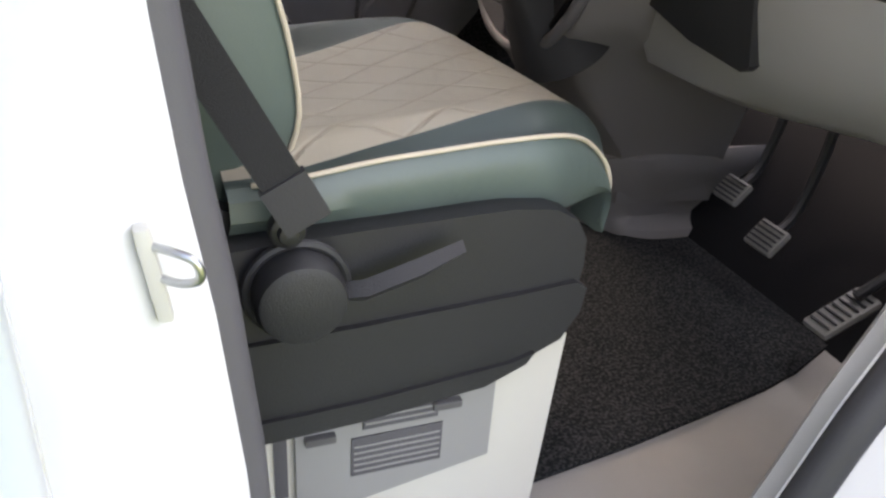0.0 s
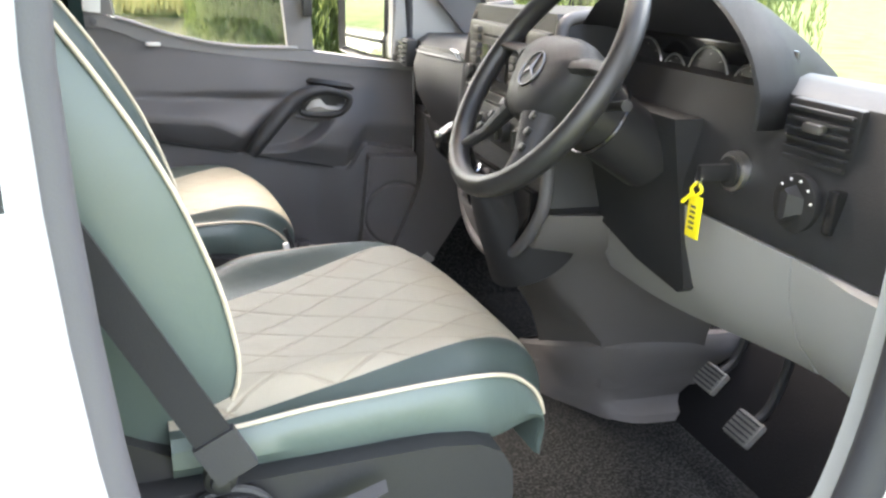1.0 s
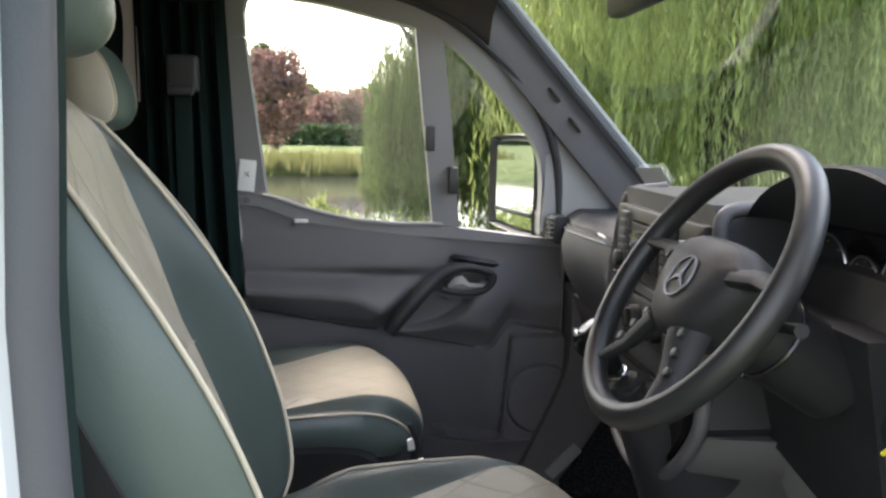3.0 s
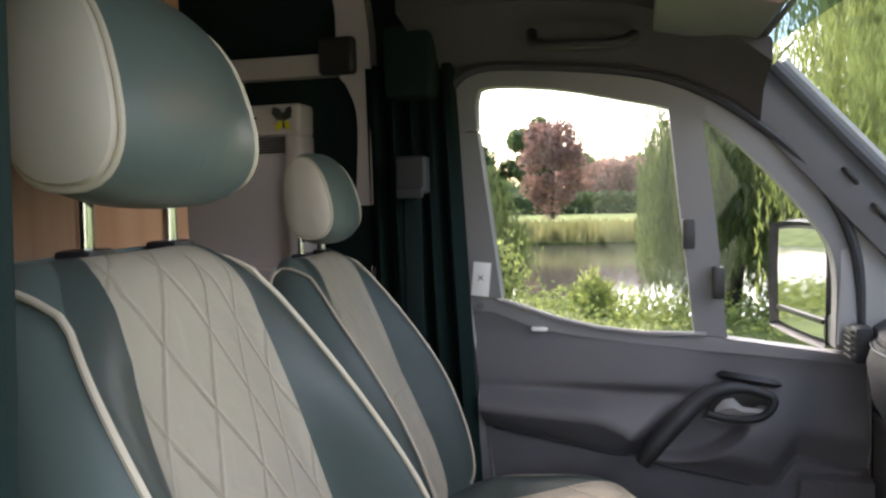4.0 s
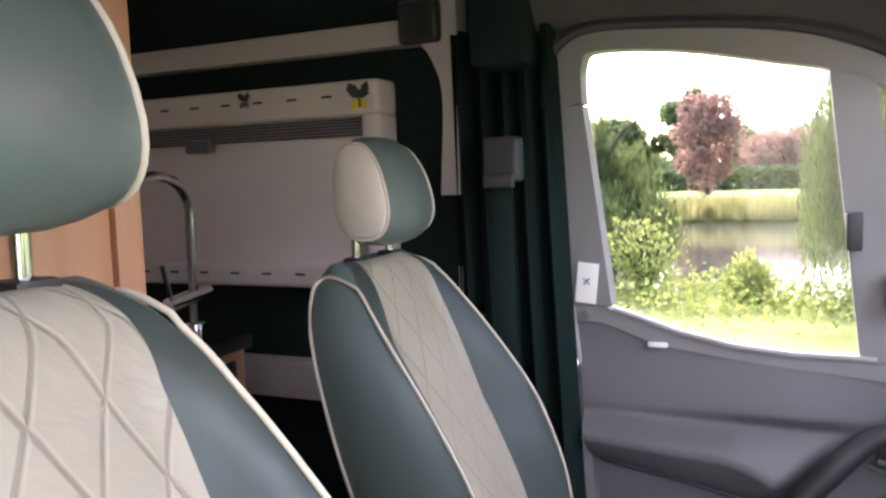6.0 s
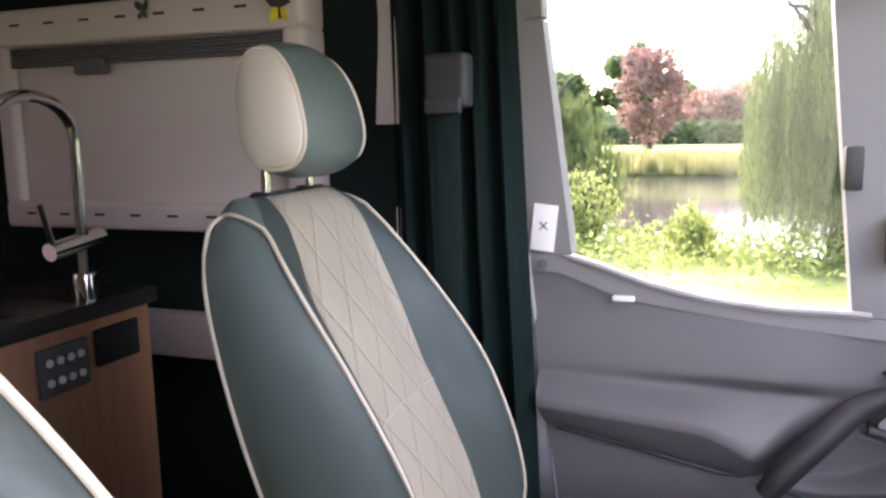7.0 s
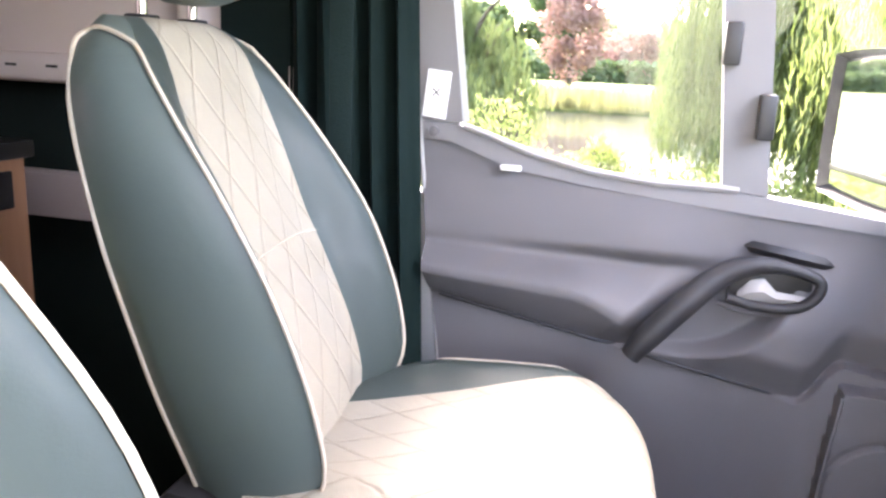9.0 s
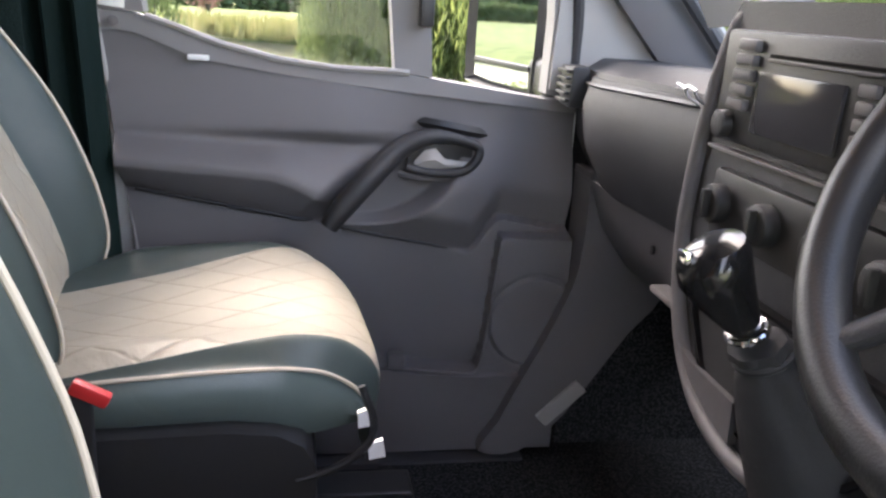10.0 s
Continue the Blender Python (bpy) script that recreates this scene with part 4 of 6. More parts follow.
part("release_bar", tube(smooth_path([(0.415, 1.165, 0.645), (0.430, 1.155, 0.600), (0.420, 1.150, 0.572), (0.385, 1.150, 0.545), (0.340, 1.150, 0.530)], 5), 0.005, 8), M_BLACK, seat_p, "black release bar")
mount = thing("seat_mount", (0.45, 1.47, FLOOR), "black steel seat mounting box with bright rails on the floor", "seat mount")
part("box", bevelled(box((0.36, 1.40, FLOOR), (0.535, 1.54, 0.292), 0), 0.008, 3), M_BLACK, mount)
for y in (1.425, 1.455):
    part("rail", box((0.372, y, 0.292), (0.530, y + 0.007, 0.299), 0.002), M_LEVER, mount, "bright steel rail")

# ---- dashboard ----
def dash():
    t = thing("dashboard", (1.0, 0.96, 0.6), "two-tone dashboard, charcoal above and grey below", "dashboard")
    up = [(1.36, 0.955), (1.20, 1.00), (1.02, 1.055), (0.96, 1.055), (0.925, 1.040), (0.912, 0.97), (0.893, 0.89), (0.90, 0.865), (1.0, 0.86), (1.36, 0.86)]
    part("upper_panel", bevelled(extrude(up, "y", 0.11, 0.86), 0.006), M_CHAR, t, "charcoal upper dash")
    pu = [(1.36, 0.955), (1.20, 0.99), (0.98, 1.015), (0.86, 1.015), (0.828, 0.995), (0.815, 0.94), (0.825, 0.87), (0.865, 0.79), (1.0, 0.75), (1.36, 0.80)]
    part("upper_panel", bevelled(extrude(pu, "y", 1.13, 1.79, 8, lambda s, p, q: (p + 0.04 * step(1.55, 1.79, s), q - 0.012 * step(1.3, 1.8, s))), 0.006), M_CHAR, t, "charcoal upper dash")
    kn = [(0.897, 0.863), (0.905, 0.81), (0.928, 0.755), (0.97, 0.705), (1.03, 0.68), (1.30, 0.69), (1.30, 0.863)]
    sag = lambda s, p, q: (p + 0.01 * step(0.3, 0.7, s), q - 0.055 * step(0.2, 0.7, s) * step(0.80, 0.70, q))
    part("knee_panel", bevelled(extrude(kn, "y", 0.26, 0.80, 10, sag), 0.006, angle=20), M_GREY_L, t, "light grey knee panel")
    part("end_panel", bevelled(extrude(kn, "y", 0.11, 0.258, 4, lambda s, p, q: (p - 0.02 * step(0.25, 0.12, s), q)), 0.01), M_GREY_L, t, "light grey end panel")
    lo = [(0.868, 0.788), (0.90, 0.70), (0.96, 0.62), (1.06, 0.575), (1.30, 0.6), (1.30, 0.80), (1.0, 0.80)]
    part("lower_panel", bevelled(extrude(lo, "y", 1.13, 1.79), 0.01), M_GREY, t, "grey lower dash")
    part("glove_lid", extrude([(0.826, 0.985), (0.812, 0.94), (0.822, 0.87), (0.862, 0.795), (0.872, 0.80), (0.872, 0.985)], "y", 1.20, 1.66, 6, lambda s, p, q: (p + 0.035 * step(1.55, 1.79, s) - 0.004, q - 0.010 * step(1.3, 1.8, s))), M_CHAR, t, "charcoal glovebox lid")
    part("shelf_gap", tube([(0.817 + 0.037 * step(1.55, 1.79, y), y, 0.982 - 0.04 * (y - 1.23)) for y in [1.215 + 0.03 * k for k in range(17)]], 0.0035, 6), M_BLACK, t, "dark gap above the glovebox lid")
    part("lid_gap", tube([(0.862 + 0.035 * step(1.55, 1.79, y), y, 0.796) for y in [1.21 + 0.03 * k for k in range(19)]], 0.004, 6), M_BLACK, t, "dark gap below the glovebox lid")
    part("ledge", bevelled(box((0.885, 1.33, 0.668), (0.93, 1.43, 0.680), 0), 0.005), M_GREY, t, "grey ledge of the lower dash")
    part("screw", disc((0.884, 1.432, 0.735), (-1, 0, 0), 0.008, 0.004, 16), M_BLACK, t)
    for y in (1.222, 1.196):
        hk = part("hook", tube([(0.822, y, 0.978), (0.800, y + 0.004, 0.992), (0.794, y + 0.008, 1.004)], 0.0016, 8), M_SATIN, t, "small bright hook")
        part("crossbar", tube([(0.793, y - 0.004, 1.002), (0.793, y + 0.020, 1.006)], 0.0020, 8), M_SATIN, hk)
    # passenger side vent
    v = part("side_vent", bevelled(box((0.815, 1.705, 0.915), (0.85, 1.775, 0.99), 0), 0.008), M_CHAR, t, "passenger side air vent")
    for k in range(5):
        part("slat", box((0.806, 1.712, 0.925 + 0.013 * k), (0.822, 1.768, 0.931 + 0.013 * k), 0.002), M_BLACK, v)
    # driver vent
    v = part("driver_vent", bevelled(box((0.915, 0.215, 0.965), (0.95, 0.325, 1.040), 0), 0.006), M_BLACK, t, "driver's air vent")
    for k in range(6):
        part("slat", box((0.908, 0.221, 0.970 + 0.0115 * k), (0.922, 0.319, 0.9745 + 0.0115 * k), 0.0015), M_CHAR, v)
    part("vent_knob", box((0.900, 0.255, 1.006), (0.912, 0.285, 1.017), 0.004), M_SATIN, v, "bright vent knob")
    # light switch
    s = part("light_switch", disc((0.902, 0.266, 0.927), (-1, 0, 0), 0.034, 0.010, 36), M_BLACK, t, "rotary headlight switch")
    part("knob", loft([[(0.893, 0.266 + y, 0.927 + z) for y, z in ((-0.017, -0.008), (0.0, -0.022), (0.017, -0.008), (0.017, 0.008), (0, 0.022), (-0.017, 0.008))], [(0.877, 0.266 + y, 0.927 + z) for y, z in ((-0.006, -0.014), (0.0, -0.018), (0.006, -0.014), (0.006, 0.014), (0, 0.018), (-0.006, 0.014))]]), M_CHAR, s)
    for a in range(5):
        an = radians(40 + 32 * a)
        part("mark", box((0.8905, 0.266 + 0.028 * math.cos(an) - 0.0013, 0.927 + 0.028 * math.sin(an) - 0.0013), (0.8922, 0.266 + 0.028 * math.cos(an) + 0.0013, 0.927 + 0.028 * math.sin(an) + 0.0013), 0), M_PAPER, s)
    part("beam_switch", box((0.893, 0.205, 0.905), (0.91, 0.22, 0.955), 0.004), M_GLOSS, t, "small thumbwheel switch")
    # ignition
    ig = part("ignition_lock", disc((0.907, 0.387, 0.935), (-1, 0, 0), 0.026, 0.012, 32), M_SATIN, t, "ignition lock with metal ring")
    part("core", disc((0.896, 0.387, 0.935), (-1, 0, 0), 0.020, 0.006, 28), M_BLACK, ig)
    k = thing("key", (0.88, 0.385, 0.93), "black ignition key in the lock with a yellow tag", "key")
    part("key_head", bevelled(box((0.846, 0.380, 0.924), (0.892, 0.391, 0.946), 0), 0.004), M_BLACK, k)
    part("ring", tube([(0.850 + 0.002 * math.sin(a), 0.388 + 0.007 * math.cos(a), 0.930 + 0.009 * math.sin(a)) for a in [math.tau * q / 16 for q in range(16)]], 0.0012, 6, closed=True), M_CHROME, k)
    part("tag_strap", tube(smooth_path([(0.850, 0.388, 0.924), (0.845, 0.393, 0.914), (0.847, 0.391, 0.904), (0.853, 0.383, 0.912), (0.850, 0.388, 0.924)], 5), 0.0022, 6), M_YELLOW, k)
    part("tag_strap", tube([(0.846, 0.390, 0.910), (0.841, 0.404, 0.893)], 0.0025, 6), M_YELLOW, k)
    tag = part("tag", bevelled(box((0.846, 0.372, 0.850), (0.850, 0.398, 0.906), 0), 0.0015), M_YELLOW, k, "yellow plastic key tag with dark writing")
    for q in range(5):
        part("printed_bar", box((0.8452, 0.380, 0.862 + 0.007 * q), (0.8457, 0.391, 0.865 + 0.007 * q), 0), M_INK, tag)
    # column surround panel
    part("column_panel", bevelled(loft([[(x + 0.868 + 0.20 * (0.985 - z), y, z) for y, z in pts] for x, pts in ((0.0, ((0.484, 0.985), (0.76, 0.985), (0.77, 0.83), (0.73, 0.765), (0.62, 0.735), (0.50, 0.722), (0.482, 0.735))), (0.08, ((0.484, 0.985), (0.76, 0.985), (0.77, 0.83), (0.73, 0.765), (0.62, 0.735), (0.50, 0.722), (0.482, 0.735))))]), 0.01), M_CHAR, t, "charcoal panel under the steering column")
    # instrument hood
    hood = catmull2([(0.318, 1.0), (0.317, 1.02), (0.325, 1.050), (0.362, 1.100), (0.438, 1.148), (0.541, 1.172), (0.641, 1.163), (0.74, 1.125), (0.80, 1.06), (0.82, 1.02), (0.822, 1.0)], 5)
    rings = []
    for x, k, h in ((0.865, 0.985, 0.985), (0.868, 1.0, 1.0), (0.90, 0.985, 1.0), (0.95, 0.87, 0.95), (1.0, 0.70, 0.86), (1.08, 0.46, 0.66), (1.16, 0.26, 0.42)):
        rings.append([(x, 0.56 + (y - 0.56) * (k if y < 0.56 else 1 - 0.4 * (1 - k)), 0.97 + (z - 0.97) * h) for y, z in hood])
    bm = loft(rings, closed=False)
    bmesh.ops.solidify(bm, geom=bm.faces[:], thickness=0.012)
    part("instrument_hood", bm, M_CHAR, t, "charcoal instrument hood")
    part("instrument_face", box((0.965, 0.39, 0.95), (0.975, 0.78, 1.085), 0.003), M_GLOSS, t)
    for y, r in ((0.525, 0.048), (0.69, 0.048), (0.435, 0.032), (0.608, 0.03)):
        g = part("gauge", tube([(0.938, y + r * math.cos(a), 1.03 + r * math.sin(a)) for a in [math.tau * q / 32 for q in range(32)]], 0.0016, 6, closed=True), M_SATIN, t, "round gauge with chrome ring")
        part("dial_face", disc((0.944, y, 1.03), (-1, 0, 0), r, 0.003, 32), M_BLACK, g)
        for q in range(7):
            an = radians(-30 + 40 * q)
            part("mark", box((0.939, y + 0.8 * r * math.cos(an) - 0.001, 1.03 + 0.8 * r * math.sin(an) - 0.001), (0.9405, y + 0.8 * r * math.cos(an) + 0.001, 1.03 + 0.8 * r * math.sin(an) + 0.001), 0), M_GREY_L, g)
    return t


dash_t = dash()


def console():
    t = thing("centre_console", (0.95, 0.97, FLOOR), "centre console with radio screen, heater knobs and gear lever shelf", "console")
    # tall stack: outline in (y, z), its lower end drawn in to a bowl
    face = lambda z: 0.800 + 0.065 * max(0, z - 0.70)
    out = [(1.20, 1.085), (1.185, 1.105), (0.79, 1.105), (0.772, 1.085), (0.76, 0.95), (0.748, 0.86), (0.735, 0.79), (0.80, 0.71), (0.885, 0.655), (0.98, 0.637), (1.06, 0.65), (1.12, 0.688), (1.165, 0.75), (1.195, 0.85)]
    part("stack_panel", bevelled(loft([[(face(z) + d, 0.98 + (y - 0.98) * k, z) for y, z in out] for d, k in ((0.0, 0.985), (0.012, 1.0), (0.10, 1.0), (0.38, 1.0))]), 0.004), M_CHAR, t, "charcoal centre stack")
    edge = smooth_path([(0.90, 0.79, 1.104), (0.834, 0.775, 1.092), (0.826, 0.762, 1.03), (0.812, 0.75, 0.92), (0.806, 0.738, 0.84), (0.800, 0.738, 0.785), (0.797, 0.80, 0.708), (0.796, 0.885, 0.655), (0.796, 0.98, 0.637), (0.796, 1.06, 0.65),
                        (0.797, 1.12, 0.688), (0.80, 1.165, 0.75), (0.806, 1.195, 0.84), (0.814, 1.200, 0.95), (0.826, 1.195, 1.045), (0.838, 1.178, 1.092), (0.90, 1.165, 1.104)], 5)
    part("border", tube(edge, 0.011, 10), M_GREY, t, "grey border trim")
    r = part("radio", bevelled(box((0.806, 0.895, 0.955), (0.84, 1.165, 1.075), 0), 0.006), M_BLACK, t, "black radio with colour screen")
    part("screen", box((0.802, 0.945, 0.972), (0.808, 1.085, 1.035), 0.002), M_SCREEN, r, "dark glossy screen")
    part("knob", disc((0.808, 1.138, 0.974), (-1, 0, 0), 0.015, 0.014), M_CHAR, r)
    for k in range(5):
        part("button", box((0.798, 1.098 - 0.002 * k, 0.992 + 0.0155 * k), (0.808, 1.134 - 0.002 * k, 1.004 + 0.0155 * k), 0.003), M_GREY, r)
        part("button", box((0.800, 0.902, 0.970 + 0.0145 * k), (0.808, 0.925, 0.981 + 0.0145 * k), 0.002), M_GREY, r)
    part("slot", box((0.803, 0.90, 1.050), (0.8085, 1.07, 1.0535), 0.001), M_DARK, r, "dark disc slot")
    part("slot_lip", box((0.801, 0.90, 1.0455), (0.8085, 1.07, 1.0485), 0.001), M_GREY, r)
    part("joint", box((0.804, 0.80, 0.943), (0.822, 1.17, 0.947), 0.001), M_GREY, t, "pale joint below the radio")
    part("air_vent", bevelled(box((0.812, 0.79, 1.005), (0.84, 0.885, 1.075), 0), 0.006), M_BLACK, t, "centre air vent")
    part("vent_knob", box((0.800, 0.828, 1.036), (0.814, 0.856, 1.046), 0.003), M_SATIN, t, "bright vent knob")
    h = part("heater_panel", bevelled(box((0.803, 0.80, 0.85), (0.82, 1.14, 0.925), 0), 0.006), M_BLACK, t, "black heater control panel")
    for y in (1.115, 1.02, 0.925, 0.84):
        kb = part("knob", disc((0.805, y, 0.888), (-1, 0, 0), 0.022, 0.018, 28, 0.25), M_CHAR, h)
        part("grip", box((0.778, y - 0.004, 0.872), (0.79, y + 0.004, 0.904), 0.002), M_BLACK, kb)
    # black recess, set darker still: the wheel's shadow is put into its colour
    part("tray", loft([[(0.7965 + d, 0.96 + (y - 0.96) * k, 0.735 + (z - 0.735) * k) for y, z in ((1.15, 0.81), (0.77, 0.81), (0.775, 0.765), (0.83, 0.705), (0.90, 0.672), (0.98, 0.66), (1.05, 0.672), (1.10, 0.70), (1.14, 0.755))] for d, k in ((0.012, 1.0), (0.0, 0.985), (0.0, 0.93), (0.03, 0.90))], caps=True), M_DARK, t, "black storage recess")
    part("shelf_lip", bevelled(loft([[(0.788, y, z), (0.800, y, z - 0.004), (0.800, y, z - h), (0.790, y, z - h)] for y, z, h in ((1.135, 0.712, 0.012), (1.10, 0.703, 0.022), (1.05, 0.702, 0.040), (1.0, 0.702, 0.050))]), 0.003), M_GREY, t)
    # shelf and gear lever
    ring = lambda x, y, z, r, wave: [(x + 0.85 * r * math.cos(q), y + 1.05 * r * math.sin(q) * (1 + wave * math.sin(7 * q)), z + 0.5 * r * math.cos(q) * (1 + wave * math.sin(9 * q + 1))) for q in [k * math.tau / 36 for k in range(36)]]
    g = part("gaiter", loft([ring(*v) for v in ((0.862, 0.895, 0.645, 0.092, 0.0), (0.838, 0.90, 0.690, 0.082, 0.02), (0.812, 0.905, 0.727, 0.068, 0.04), (0.788, 0.911, 0.757, 0.052, 0.07), (0.768, 0.916, 0.781, 0.036, 0.10),
                                                (0.758, 0.919, 0.793, 0.024, 0.06), (0.753, 0.92, 0.800, 0.029, 0.10), (0.748, 0.92, 0.806, 0.026, 0.06), (0.746, 0.92, 0.808, 0.015, 0.0))]), M_BELT, t, "black leather gear gaiter")
    part("neck_ring", tube(ring(0.757, 0.919, 0.795, 0.026, 0.0), 0.004, 8, closed=True), M_CHAR, g)
    k = part("gear_knob", loft([ring(*v, 0.0) for v in ((0.734, 0.92, 0.820, 0.015), (0.722, 0.92, 0.836, 0.021), (0.707, 0.919, 0.855, 0.028), (0.695, 0.918, 0.873, 0.033), (0.690, 0.917, 0.888, 0.033), (0.689, 0.916, 0.899, 0.026), (0.691, 0.916, 0.904, 0.010))]), M_GLOSS, t, "glossy black gear knob")
    part("stem", tube([(0.752, 0.92, 0.800), (0.732, 0.92, 0.824)], 0.012, 14), M_BLACK, k)
    part("collar", tube(ring(0.737, 0.92, 0.817, 0.018, 0.0), 0.0035, 8, closed=True), M_CHROME, k, "chrome collar")
    part("knob_inlay", bevelled(box((0.661, 0.908, 0.882), (0.670, 0.928, 0.893), 0), 0.004), M_CHROME, k, "bright inlay")
    # column sweeping down to the tunnel foot; rows: z, passenger corner, driver corner, rear edge on the driver's side
    COL = [(0.775, 0.814, 1.155, 0.814, 0.742, 1.12, 0.68), (0.735, 0.812, 1.140, 0.812, 0.770, 1.15, 0.70), (0.70, 0.812, 1.120, 0.812, 0.802, 1.17, 0.73), (0.665, 0.818, 1.10, 0.838, 0.845, 1.20, 0.775), (0.62, 0.832, 1.105, 0.880, 0.882, 1.25, 0.82), (0.565, 0.870, 1.11, 0.925, 0.908, 1.28, 0.855),
           (0.514, 0.912, 1.125, 0.970, 0.928, 1.30, 0.88), (0.46, 0.955, 1.145, 1.020, 0.944, 1.31, 0.905), (0.405, 0.995, 1.17, 1.070, 0.958, 1.32, 0.93), (0.34, 1.02, 1.18, 1.09, 0.98, 1.33, 0.95), (0.27, 1.04, 1.19, 1.10, 0.99, 1.33, 0.96)]
    rings = []
    for z, px, py, cx, cy, rx, ry in COL:
        a, c, e = Vector((px, py)), Vector((cx, cy)), Vector((rx, ry))
        ring = [(a.x + 0.12, a.y + 0.03), a.lerp(c, 0.0), a.lerp(c, 0.35), a.lerp(c, 0.70), a.lerp(c, 0.9), (a.lerp(c, 0.96) + c.lerp(e, 0.03)) / 2 + (c - a) * 0.005, c.lerp(e, 0.08), c.lerp(e, 0.35), c.lerp(e, 0.7), e, (rx, a.y + 0.03)]
        rings.append([(p[0], p[1], z) for p in ring])
    part("column", loft(rings), M_COLUMN, t, "grey plastic column")
    FOOT = [((1.03, 1.20), (1.034, 1.10), (1.058, 1.01), (1.10, 0.965), (1.17, 0.95), (1.33, 0.945)), ((1.0, 1.22), (1.04, 1.10), (1.085, 1.025), (1.135, 0.995), (1.20, 0.985), (1.34, 0.985)), ((1.0, 1.25), (1.02, 1.14), (1.075, 1.055), (1.13, 0.975), (1.20, 0.938), (1.36, 0.93))]
    rings = []
    for z, k, inset in ((0.398, 0, 0.012), (0.404, 0, 0.0), (0.392, 0, -0.008), (0.35, 0, -0.006), (0.28, 0.8, 0.0), (0.235, 1, 0.0), (0.222, 1.3, 0.0), (0.212, 1.8, 0.0), (0.192, 2, 0.0)):
        lo, hi, f = FOOT[int(min(k, 1))], FOOT[min(int(min(k, 1)) + 1, 2)], k - int(min(k, 1))
        pts = [Vector(p).lerp(Vector(q), f) + Vector((inset, inset)) for p, q in zip(lo, hi)]
        pts = [Vector(p) for p in catmull2([tuple(p) for p in pts], 3)]
        tilt = 0.42 * (1 - min(1, k))
        rings.append([(p[0], p[1], z - tilt * max(0, p[1] - 0.97)) for p in [(pts[0].x, 1.30), *[tuple(p) for p in pts], (1.52, pts[-1].y), (1.52, 1.30)]])
    part("foot", loft(rings), M_COLUMN, t, "grey tunnel cover")


console()


def steering():
    t = thing("steering_wheel", (0.78, 0.575, 0.98), "black leather four-spoke steering wheel with a round bright badge", "steering wheel")
    C, a = Vector((0.706, 0.576, 1.034)), 0.578
    ux, uz = Vector((0, 1, 0)), Vector((math.sin(a), 0, math.cos(a)))
    nrm = Vector((-math.cos(a), 0, math.sin(a)))
    P = lambda u, v, d=0.0: C + ux * u + uz * v + nrm * d
    part("rim", tube([P(0.176 * math.cos(k * math.tau / 64), 0.176 * math.sin(k * math.tau / 64)) for k in range(64)], 0.0155, 14, closed=True, flat=1.05), M_BLACK, t, "black leather rim")
    hub = catmull2([(-0.10, 0.035), (-0.06, 0.062), (0, 0.066), (0.06, 0.062), (0.10, 0.035), (0.085, -0.01), (0.05, -0.055), (0, -0.068), (-0.05, -0.055), (-0.085, -0.01), (-0.10, 0.035)], 4)[:-1]
    part("hub", loft([[P(u * s, v * s, d) for u, v in hub] for s, d in ((0.95, -0.05), (1.0, -0.02), (0.97, -0.005), (0.85, 0.006), (0.5, 0.014), (0.15, 0.016))]), M_CHAR, t, "charcoal hub pad")
    bd = part("badge", tube([P(0.026 * math.cos(k * math.tau / 32), 0.026 * math.sin(k * math.tau / 32), 0.016) for k in range(32)], 0.0018, 6, closed=True), M_LEVER, t, "round bright badge")
    for k in range(3):
        an = radians(90 + 120 * k)
        part("badge_ray", tube([P(0, 0, 0.017), P(0.025 * math.cos(an), 0.025 * math.sin(an), 0.016)], [0.003, 0.0008], 6), M_LEVER, bd)
    for s in (-1, 1):
        for pts, r in ((((0.08, 0.03, -0.012), (0.12, 0.035, -0.012), (0.165, 0.03, 0.0)), [0.026, 0.018, 0.014]), (((0.045, -0.05, -0.012), (0.075, -0.10, -0.012), (0.10, -0.145, 0.0)), [0.026, 0.018, 0.014])):
            part("spoke", tube([P(s * u, v, d) for u, v, d in pts], r, 10, flat=0.5), M_CHAR, t)
        for q in range(3):
            part("button", disc(P(s * (0.055 + 0.012 * q), -0.055 - 0.022 * q, -0.002), nrm, 0.006, 0.005, 12), M_BLACK, t)
    part("column", loft([[P(r * 1.1 * math.cos(k * math.tau / 24), r * math.sin(k * math.tau / 24), d) for k in range(24)] for d, r in ((-0.03, 0.042), (-0.06, 0.050), (-0.12, 0.054), (-0.22, 0.052))]), M_BLACK, t, "charcoal column cowl")
    part("cowl_ring", tube([P(0.061 * math.cos(k * math.tau / 32), 0.056 * math.sin(k * math.tau / 32), -0.115) for k in range(32)], 0.003, 6, closed=True), M_GLOSS, t)
    for s in (-1, 1):
        part("stalk", tube([P(s * 0.05, 0.0, -0.07), P(s * 0.12, 0.01, -0.06), P(s * 0.15, 0.012, -0.055)], [0.007, 0.006, 0.008], 8), M_BLACK, t, "black column stalk")


steering()


